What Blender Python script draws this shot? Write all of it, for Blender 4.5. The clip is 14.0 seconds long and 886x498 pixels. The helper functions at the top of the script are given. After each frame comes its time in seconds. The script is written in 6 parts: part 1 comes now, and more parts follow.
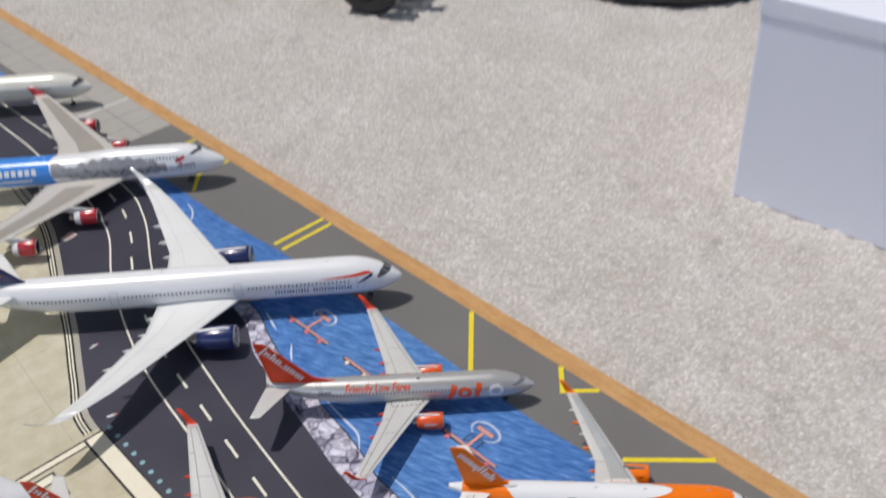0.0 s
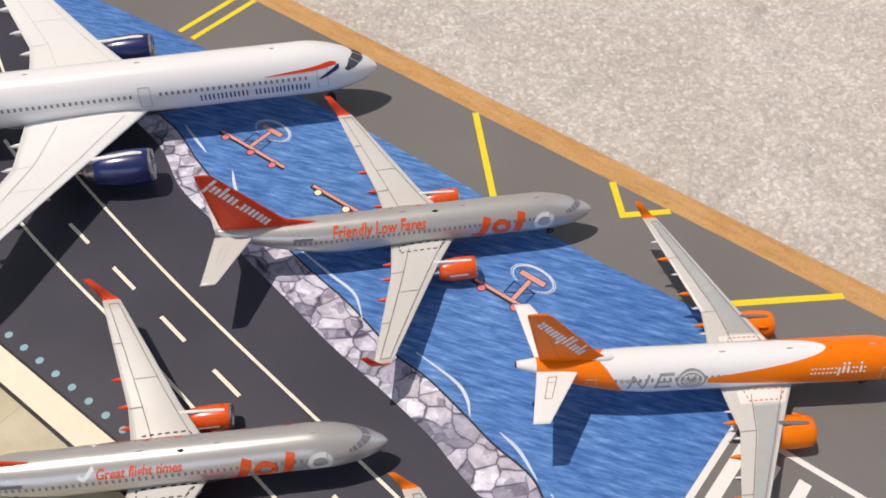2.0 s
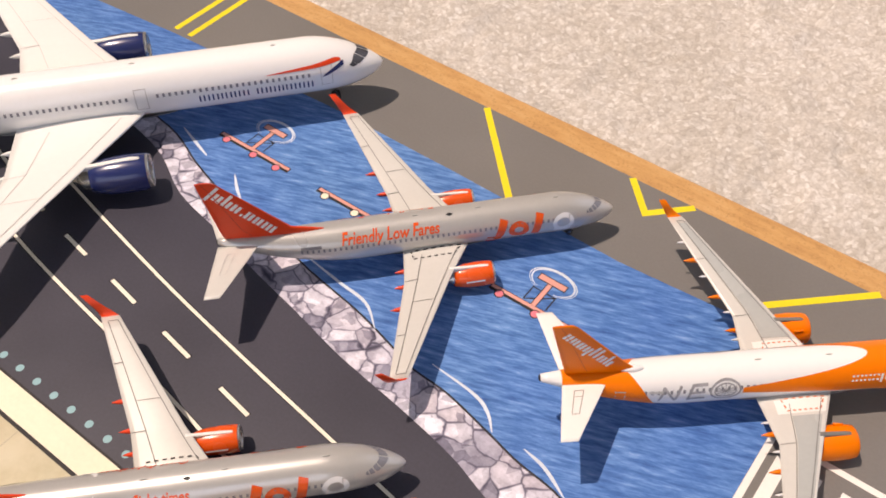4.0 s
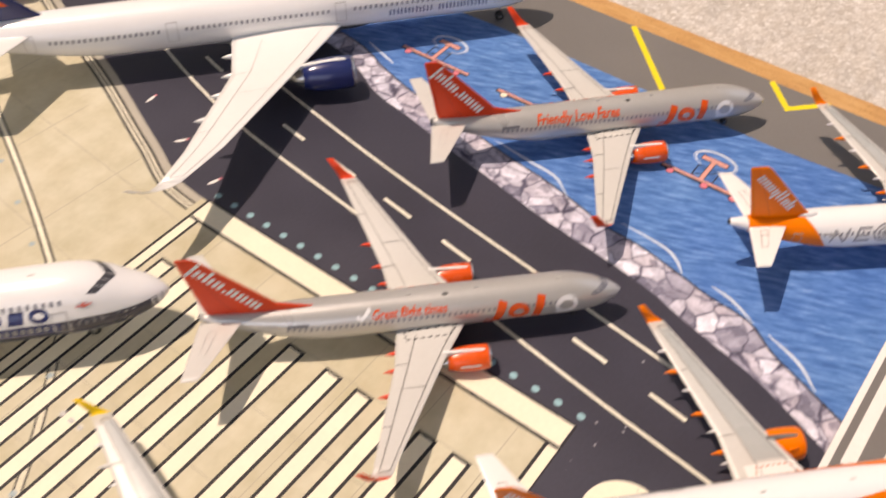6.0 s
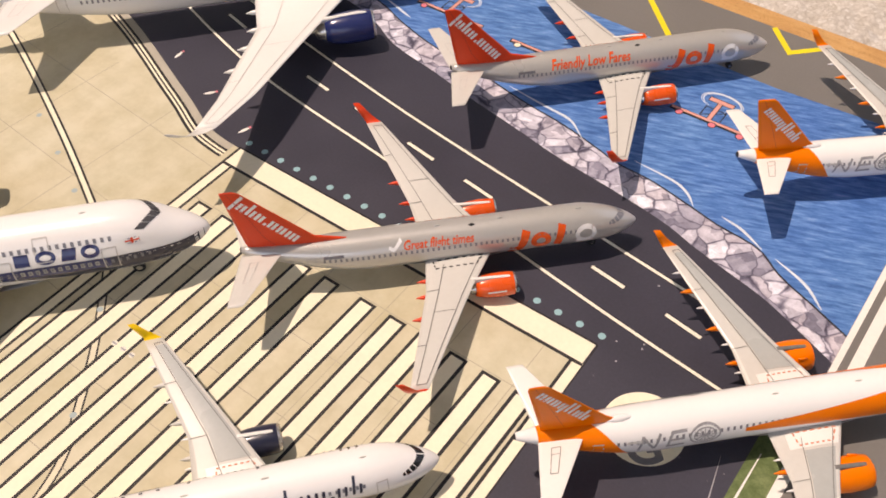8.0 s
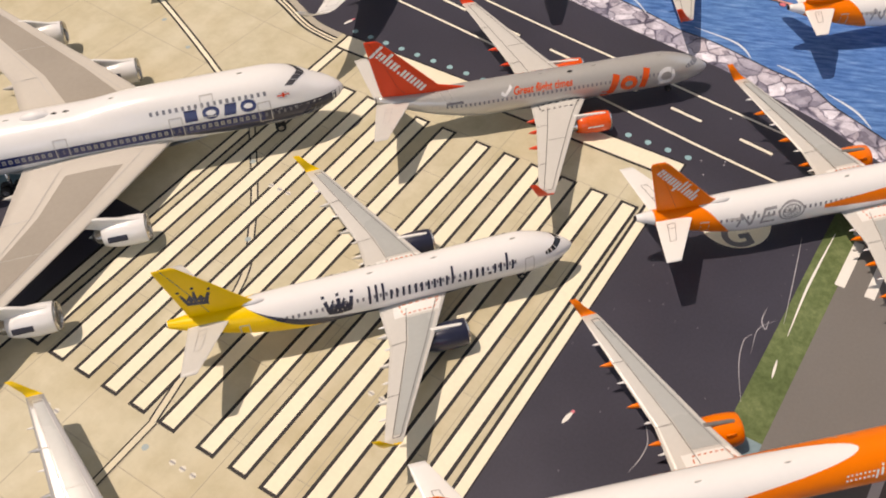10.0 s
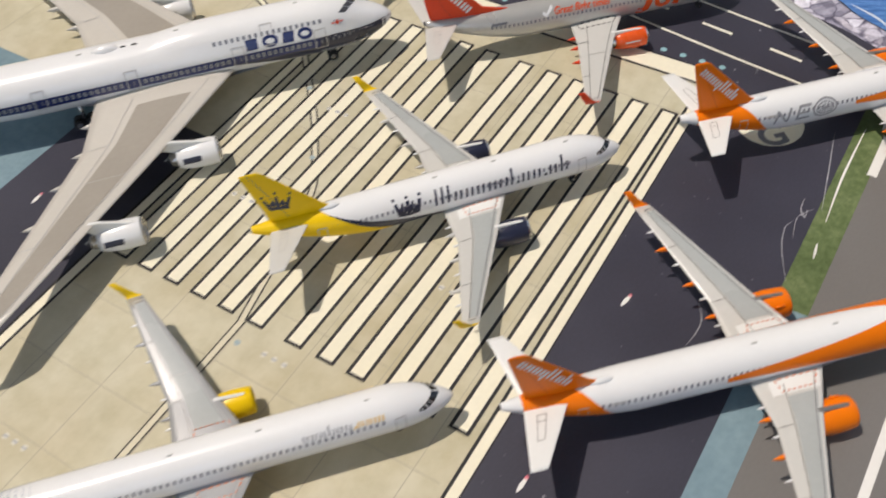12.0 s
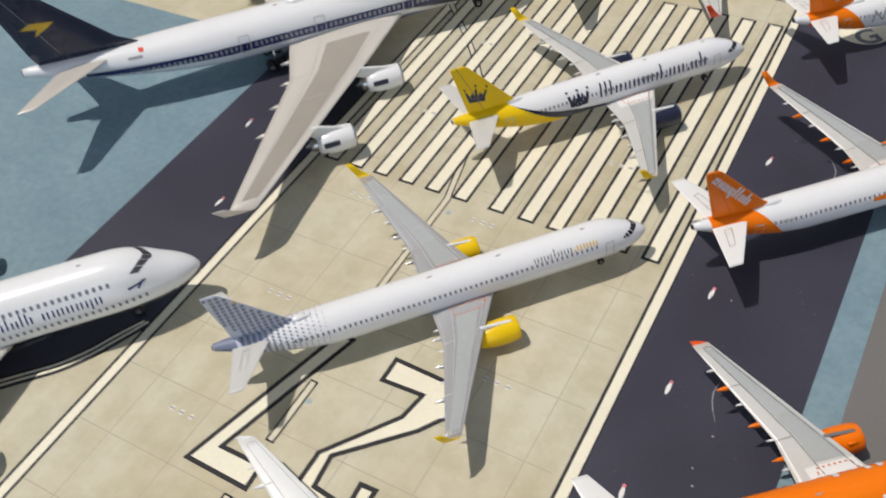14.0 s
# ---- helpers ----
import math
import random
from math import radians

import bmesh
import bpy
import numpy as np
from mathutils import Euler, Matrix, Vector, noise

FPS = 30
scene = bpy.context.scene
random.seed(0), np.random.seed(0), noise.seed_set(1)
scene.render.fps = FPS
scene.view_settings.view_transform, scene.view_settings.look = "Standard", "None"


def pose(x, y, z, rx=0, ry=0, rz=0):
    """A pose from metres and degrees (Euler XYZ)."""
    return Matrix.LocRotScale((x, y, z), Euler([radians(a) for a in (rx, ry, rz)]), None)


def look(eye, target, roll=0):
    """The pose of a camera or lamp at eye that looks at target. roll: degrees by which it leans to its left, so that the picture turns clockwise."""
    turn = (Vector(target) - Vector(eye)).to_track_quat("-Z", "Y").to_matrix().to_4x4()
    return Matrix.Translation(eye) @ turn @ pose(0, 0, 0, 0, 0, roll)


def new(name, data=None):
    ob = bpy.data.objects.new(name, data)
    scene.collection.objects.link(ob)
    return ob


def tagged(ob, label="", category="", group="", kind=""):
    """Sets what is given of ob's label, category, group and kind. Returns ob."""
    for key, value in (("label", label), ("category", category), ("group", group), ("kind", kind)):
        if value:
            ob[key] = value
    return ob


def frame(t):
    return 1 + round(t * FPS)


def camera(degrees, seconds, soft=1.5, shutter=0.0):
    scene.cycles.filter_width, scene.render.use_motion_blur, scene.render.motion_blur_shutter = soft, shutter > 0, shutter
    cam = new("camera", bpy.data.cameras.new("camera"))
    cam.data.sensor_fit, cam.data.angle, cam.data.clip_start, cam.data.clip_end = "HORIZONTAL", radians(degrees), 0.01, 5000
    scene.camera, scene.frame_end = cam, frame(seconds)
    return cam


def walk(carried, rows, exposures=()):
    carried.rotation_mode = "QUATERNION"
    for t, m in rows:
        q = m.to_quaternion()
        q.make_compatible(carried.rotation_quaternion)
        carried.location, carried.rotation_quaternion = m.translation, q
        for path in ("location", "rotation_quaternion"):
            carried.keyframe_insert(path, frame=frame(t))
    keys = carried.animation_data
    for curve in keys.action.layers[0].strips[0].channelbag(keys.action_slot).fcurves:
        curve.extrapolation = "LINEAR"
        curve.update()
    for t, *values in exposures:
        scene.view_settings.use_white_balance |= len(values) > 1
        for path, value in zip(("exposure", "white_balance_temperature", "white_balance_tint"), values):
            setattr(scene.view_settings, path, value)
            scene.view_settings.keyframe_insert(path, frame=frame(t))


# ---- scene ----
# The camera and its path: seconds, place in metres, Euler angles in degrees.
cam = camera(51.0, 14.0, soft=1.75, shutter=0.5)
PATH = [
    (0, 0.14642, -0.06222, 0.24336, 53.784, 2.741, 46.289),
    (0.5, 0.11769, -0.04808, 0.24142, 47.396, 2.663, 46.003),
    (1, 0.08196, -0.05095, 0.21308, 46.771, 1.666, 41.825),
    (1.5, 0.05710, -0.04584, 0.17959, 43.651, 0.347, 38.677),
    (2, 0.05823, -0.04006, 0.17923, 41.722, -1.074, 37.708),
    (4.5, 0.04805, -0.03305, 0.17285, 40.955, -0.059, 36.773),
    (5, 0.04763, -0.03771, 0.17385, 41.481, -0.250, 36.534),
    (5.5, 0.04412, -0.06659, 0.17717, 41.827, -0.433, 36.124),
    (6, 0.04063, -0.10131, 0.17384, 41.979, -0.120, 37.082),
    (6.5, 0.04306, -0.11490, 0.17092, 41.385, 0.364, 36.899),
    (7, 0.04394, -0.11607, 0.17209, 40.972, 0.315, 36.776),
    (7.5, 0.04474, -0.11546, 0.17215, 40.763, 0.511, 36.381),
    (8, 0.04526, -0.11889, 0.17547, 40.883, 0.491, 36.156),
    (8.5, 0.04511, -0.12300, 0.17942, 41.052, 0.207, 35.975),
    (9, 0.04322, -0.14964, 0.18247, 41.740, 0.220, 35.282),
    (9.2, 0.04762, -0.16573, 0.17300, 42.119, 0.627, 34.732),
    (11.3, 0.05069, -0.19395, 0.17560, 39.121, 2.764, 32.394),
    (11.5, 0.05092, -0.19707, 0.17476, 39.027, 2.754, 32.220),
    (12, 0.04970, -0.21116, 0.17540, 39.551, 3.295, 31.563),
    (12.5, 0.04753, -0.25063, 0.17389, 41.052, 4.491, 30.854),
    (13, 0.04244, -0.28417, 0.17544, 41.430, 6.252, 28.884),
    (13.5, 0.04492, -0.28437, 0.17528, 41.349, 5.587, 29.312),
    (14, 0.04069, -0.29017, 0.17978, 42.959, 5.424, 29.316),
]
EXPOSURES = [
    (0.0, -0.37, 6250, 14), (1.0, -0.37, 6450, 14), (2.0, -0.15, 6850, 17), (4.5, 0.0, 7900, 24), (9.0, -0.08, 8000, 24), (11.5, -0.29, 7050, 14), (13.0, -0.27, 6650, 14), (13.5, -0.27, 6600, 14), (14.0, -0.31, 6500, 13),
]
walk(cam, [(t, pose(x, y, z, rx, ry, rz)) for t, x, y, z, rx, ry, rz in PATH], EXPOSURES)

# ---- light: sun and sky through assumed openings, two added fill lamps, a plain room ----
SUN_FROM = Vector((-0.335, -0.16, 1.0)).normalized()
world = bpy.data.worlds.new("sky")
scene.world = world
world.use_nodes = True
wn = world.node_tree
sky = wn.nodes.new("ShaderNodeTexSky")
sky.sky_type = "NISHITA"
sky.sun_disc = False
sky.sun_elevation = math.asin(SUN_FROM.z)
sky.sun_rotation = math.atan2(SUN_FROM.x, SUN_FROM.y)
wn.links.new(sky.outputs[0], wn.nodes["Background"].inputs[0])
wn.nodes["Background"].inputs[1].default_value = 0.10
sun_data = bpy.data.lights.new("sun", "SUN")
sun_data.energy, sun_data.angle, sun_data.color = 3.4, radians(0.9), (1.0, 0.95, 0.86)
sun = new("sun", sun_data)
sun.matrix_world = look(SUN_FROM * 5, (0, 0, 0))
# Fill lamps added at assumed north and south openings; no such window is seen.
for name, size, energy, eye, target in (("north_fill_lamp", (2.4, 1.7), 9, (1.4, 1.86, 1.45), (0.1, -0.1, 0.1)), ("south_fill_lamp", (2.6, 1.3), 17, (0.9, -2.36, 1.02), (0.1, 0.4, 0.1))):
    area = bpy.data.lights.new(name, "AREA")
    area.shape, area.size, area.size_y, area.energy, area.color = "RECTANGLE", *size, energy, (0.64, 0.80, 1.0)
    new(name, area).matrix_world = look(eye, target)

# ---- materials ----
MM = 0.001
K = 0.0025  # models are 1:400


def mix_colour(nt, fac, a, b, mode="MIX"):
    n = nt.nodes.new("ShaderNodeMix")
    n.data_type, n.blend_type = "RGBA", mode
    for sock, v in ((n.inputs[0], fac), (n.inputs[6], a), (n.inputs[7], b)):
        if isinstance(v, bpy.types.NodeSocket):
            nt.links.new(v, sock)
        else:
            sock.default_value = v if not isinstance(v, tuple) else (*v[:3], 1)
    return n.outputs[2]


def ramp(nt, fac, *stops):
    n = nt.nodes.new("ShaderNodeValToRGB")
    e = n.color_ramp.elements
    while len(e) < len(stops):
        e.new(0.5)
    for el, (p, c) in zip(e, stops):
        el.position, el.color = p, (*c, 1) if len(c) == 3 else c
    nt.links.new(fac, n.inputs[0])
    return n.outputs[0]


def noise_tex(nt, vec, scale, detail=3.0, rough=0.55):
    n = nt.nodes.new("ShaderNodeTexNoise")
    n.inputs["Scale"].default_value, n.inputs["Detail"].default_value, n.inputs["Roughness"].default_value = scale, detail, rough
    nt.links.new(vec, n.inputs["Vector"])
    return n.outputs[0]


def mapped(nt, scale=(1, 1, 1), rot=(0, 0, 0)):
    tc, mp = nt.nodes.new("ShaderNodeTexCoord"), nt.nodes.new("ShaderNodeMapping")
    mp.inputs["Scale"].default_value, mp.inputs["Rotation"].default_value = scale, rot
    nt.links.new(tc.outputs["Object"], mp.inputs["Vector"])
    return mp.outputs[0]


def bump(nt, height, strength, distance):
    b = nt.nodes.new("ShaderNodeBump")
    b.inputs["Strength"].default_value, b.inputs["Distance"].default_value = strength, distance
    nt.links.new(height, b.inputs["Height"])
    nt.links.new(b.outputs[0], nt.nodes["Principled BSDF"].inputs["Normal"])


def material(name, colour, rough=0.4, metal=0.0, coarse=60, fine=900, amount=0.12, bumps=0.0, coat=0.0, specular=0.5):
    """A painted, printed or plain surface: two scales of unevenness in colour and gloss, and a fine relief."""
    m = bpy.data.materials.new(name)
    m.use_nodes = True
    nt = m.node_tree
    p = nt.nodes["Principled BSDF"]
    vec = mapped(nt)
    a, b = noise_tex(nt, vec, coarse), noise_tex(nt, vec, fine, 2.0)
    dark = tuple(c * (1 - amount) for c in colour)
    light = tuple(min(1.0, c * (1 + amount)) for c in colour)
    first = mix_colour(nt, ramp(nt, a, (0.35, (0, 0, 0)), (0.65, (1, 1, 1))), dark, light)
    second = mix_colour(nt, 0.5, first, ramp(nt, b, (0.3, dark), (0.7, light)))
    nt.links.new(second, p.inputs["Base Color"])
    r = nt.nodes.new("ShaderNodeMapRange")
    r.inputs["To Min"].default_value, r.inputs["To Max"].default_value = rough * 0.8, min(1.0, rough * 1.25)
    nt.links.new(a, r.inputs["Value"])
    nt.links.new(r.outputs[0], p.inputs["Roughness"])
    p.inputs["Metallic"].default_value = metal
    p.inputs["Coat Weight"].default_value = coat
    p.inputs["Coat Roughness"].default_value = 0.15
    p.inputs["Specular IOR Level"].default_value = specular
    if bumps:
        bump(nt, b, bumps, 0.0004)
    return m


def water_print():
    m = material("printed water", (0.07, 0.20, 0.55), 0.55, specular=0.25)
    nt = m.node_tree
    p = nt.nodes["Principled BSDF"]
    turn = nt.nodes.new("ShaderNodeMapping")
    turn.inputs["Rotation"].default_value = (0, 0, radians(-20))
    nt.links.new(mapped(nt), turn.inputs["Vector"])
    squeeze = nt.nodes.new("ShaderNodeMapping")
    squeeze.inputs["Scale"].default_value = (0.6, 3.6, 1)
    nt.links.new(turn.outputs[0], squeeze.inputs["Vector"])
    a, b = noise_tex(nt, squeeze.outputs[0], 210, 6, 0.68), noise_tex(nt, mapped(nt), 14, 3)
    c = ramp(nt, a, (0.30, (0.03, 0.095, 0.28)), (0.45, (0.062, 0.18, 0.45)), (0.58, (0.12, 0.275, 0.58)), (0.74, (0.30, 0.47, 0.74)))
    d = mix_colour(nt, ramp(nt, b, (0.4, (0, 0, 0)), (0.65, (1, 1, 1))), c, mix_colour(nt, 1.0, c, (0.72, 0.8, 0.95), "MULTIPLY"))
    nt.links.new(d, p.inputs["Base Color"])
    return m


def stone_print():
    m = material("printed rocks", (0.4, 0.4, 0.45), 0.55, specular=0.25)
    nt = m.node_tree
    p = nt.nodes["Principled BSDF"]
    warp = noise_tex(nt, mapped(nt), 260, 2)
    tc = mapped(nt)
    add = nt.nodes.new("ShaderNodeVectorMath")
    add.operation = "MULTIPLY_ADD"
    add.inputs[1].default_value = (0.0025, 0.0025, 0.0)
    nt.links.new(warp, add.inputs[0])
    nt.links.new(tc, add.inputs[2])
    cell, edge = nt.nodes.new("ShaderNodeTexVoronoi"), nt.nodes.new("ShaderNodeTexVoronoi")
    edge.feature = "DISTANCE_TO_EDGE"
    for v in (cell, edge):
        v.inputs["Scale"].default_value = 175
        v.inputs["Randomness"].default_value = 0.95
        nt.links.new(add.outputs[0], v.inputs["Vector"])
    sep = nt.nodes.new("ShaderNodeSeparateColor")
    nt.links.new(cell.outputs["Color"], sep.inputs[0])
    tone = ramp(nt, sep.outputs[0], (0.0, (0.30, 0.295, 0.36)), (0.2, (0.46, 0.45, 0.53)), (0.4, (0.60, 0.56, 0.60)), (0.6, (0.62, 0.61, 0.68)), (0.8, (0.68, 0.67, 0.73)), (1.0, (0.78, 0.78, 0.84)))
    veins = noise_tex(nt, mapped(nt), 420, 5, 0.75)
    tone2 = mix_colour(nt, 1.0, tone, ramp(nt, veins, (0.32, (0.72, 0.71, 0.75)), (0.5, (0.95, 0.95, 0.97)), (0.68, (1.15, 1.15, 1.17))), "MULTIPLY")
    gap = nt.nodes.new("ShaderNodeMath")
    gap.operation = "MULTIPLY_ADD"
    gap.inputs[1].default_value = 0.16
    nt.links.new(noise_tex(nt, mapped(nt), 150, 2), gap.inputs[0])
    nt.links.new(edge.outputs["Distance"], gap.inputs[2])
    # the print's own stone shading, as colour: dark joints, paler middles
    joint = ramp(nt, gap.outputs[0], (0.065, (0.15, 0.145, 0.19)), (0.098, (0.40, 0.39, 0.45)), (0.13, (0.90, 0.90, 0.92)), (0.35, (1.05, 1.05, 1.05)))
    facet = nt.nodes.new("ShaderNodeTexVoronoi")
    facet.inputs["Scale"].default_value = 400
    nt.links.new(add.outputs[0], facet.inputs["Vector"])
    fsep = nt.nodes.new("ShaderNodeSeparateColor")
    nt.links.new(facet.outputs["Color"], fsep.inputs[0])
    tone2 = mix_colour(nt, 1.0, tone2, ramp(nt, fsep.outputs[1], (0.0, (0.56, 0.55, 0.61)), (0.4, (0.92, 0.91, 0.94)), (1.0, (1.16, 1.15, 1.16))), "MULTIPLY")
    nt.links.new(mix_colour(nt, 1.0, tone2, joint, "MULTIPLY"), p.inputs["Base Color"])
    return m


def concrete_print():
    m = material("printed concrete", (0.56, 0.51, 0.39), 0.55, specular=0.25)
    nt = m.node_tree
    p = nt.nodes["Principled BSDF"]
    a, b, c = noise_tex(nt, mapped(nt), 18, 4, 0.6), noise_tex(nt, mapped(nt), 110, 5, 0.7), noise_tex(nt, mapped(nt, (5, 0.6, 1)), 24, 3)
    base = ramp(nt, a, (0.3, (0.57, 0.505, 0.355)), (0.5, (0.615, 0.57, 0.435)), (0.75, (0.655, 0.63, 0.51)))
    st = mix_colour(nt, 1.0, base, ramp(nt, b, (0.33, (0.86, 0.85, 0.8)), (0.6, (1, 1, 1))), "MULTIPLY")
    st = mix_colour(nt, 1.0, st, ramp(nt, c, (0.36, (0.93, 0.925, 0.89)), (0.6, (1, 1, 1))), "MULTIPLY")
    nt.links.new(st, p.inputs["Base Color"])
    return m


def teal_print():
    m = material("printed teal ground", (0.2, 0.33, 0.38), 0.55, specular=0.25)
    nt = m.node_tree
    p = nt.nodes["Principled BSDF"]
    a, b = noise_tex(nt, mapped(nt), 30, 5, 0.7), noise_tex(nt, mapped(nt), 420, 3, 0.7)
    c = ramp(nt, a, (0.3, (0.175, 0.265, 0.315)), (0.55, (0.215, 0.315, 0.365)), (0.75, (0.26, 0.36, 0.41)))
    d = mix_colour(nt, 1.0, c, ramp(nt, b, (0.35, (0.86, 0.88, 0.88)), (0.6, (1, 1, 1))), "MULTIPLY")
    nt.links.new(d, p.inputs["Base Color"])
    return m


def grass_print():
    m = material("printed grass", (0.13, 0.22, 0.08), 0.4, specular=0.25)
    nt = m.node_tree
    p = nt.nodes["Principled BSDF"]
    a, b = noise_tex(nt, mapped(nt), 60, 5, 0.7), noise_tex(nt, mapped(nt), 600, 3, 0.7)
    c = ramp(nt, a, (0.3, (0.09, 0.13, 0.05)), (0.55, (0.16, 0.21, 0.09)), (0.75, (0.26, 0.31, 0.15)))
    d = mix_colour(nt, 1.0, c, ramp(nt, b, (0.35, (0.6, 0.65, 0.6)), (0.65, (1, 1, 1))), "MULTIPLY")
    nt.links.new(d, p.inputs["Base Color"])
    return m


def carpet_pile():
    m = material("carpet pile", (0.5, 0.46, 0.42), 0.95, specular=0.1)
    nt = m.node_tree
    p = nt.nodes["Principled BSDF"]
    add = nt.nodes.new("ShaderNodeVectorMath")
    add.operation = "MULTIPLY_ADD"
    add.inputs[1].default_value = (0.0016, 0.0016, 0.0)
    nt.links.new(noise_tex(nt, mapped(nt), 420, 2), add.inputs[0])
    nt.links.new(mapped(nt), add.inputs[2])
    tuft = nt.nodes.new("ShaderNodeTexVoronoi")
    tuft.inputs["Scale"].default_value = 760
    nt.links.new(add.outputs[0], tuft.inputs["Vector"])
    sep = nt.nodes.new("ShaderNodeSeparateColor")
    nt.links.new(tuft.outputs["Color"], sep.inputs[0])
    fine, big = noise_tex(nt, mapped(nt), 1300, 3, 0.7), noise_tex(nt, mapped(nt), 16, 3, 0.6)
    c = ramp(nt, sep.outputs[0], (0.0, (0.55, 0.51, 0.47)), (0.4, (0.63, 0.595, 0.56)), (0.8, (0.70, 0.67, 0.64)), (1.0, (0.79, 0.77, 0.75)))
    # shading put into the colour: lighter tuft middles, darker gaps between tufts
    c = mix_colour(nt, 1.0, c, ramp(nt, tuft.outputs["Distance"], (0.0, (1.08, 1.08, 1.08)), (0.9, (0.86, 0.85, 0.84))), "MULTIPLY")
    c = mix_colour(nt, 1.0, c, ramp(nt, fine, (0.3, (0.84, 0.83, 0.82)), (0.6, (1, 1, 1))), "MULTIPLY")
    c = mix_colour(nt, 1.0, c, ramp(nt, big, (0.35, (0.90, 0.89, 0.87)), (0.65, (1, 1, 1))), "MULTIPLY")
    nt.links.new(c, p.inputs["Base Color"])
    bump(nt, fine, 0.4, 0.001)
    p.inputs["Sheen Weight"].default_value = 0.2
    return m


def wood_edge():
    m = material("hardboard", (0.47, 0.29, 0.13), 0.62)
    nt = m.node_tree
    p = nt.nodes["Principled BSDF"]
    a, b = noise_tex(nt, mapped(nt, (0.25, 1, 1)), 320, 4, 0.7), noise_tex(nt, mapped(nt), 1500, 2)
    c = ramp(nt, a, (0.3, (0.46, 0.24, 0.085)), (0.5, (0.56, 0.31, 0.115)), (0.75, (0.62, 0.37, 0.16)))
    nt.links.new(mix_colour(nt, 1.0, c, ramp(nt, b, (0.30, (0.80, 0.77, 0.74)), (0.45, (1, 1, 1))), "MULTIPLY"), p.inputs["Base Color"])
    bump(nt, b, 0.25, 0.0003)
    return m


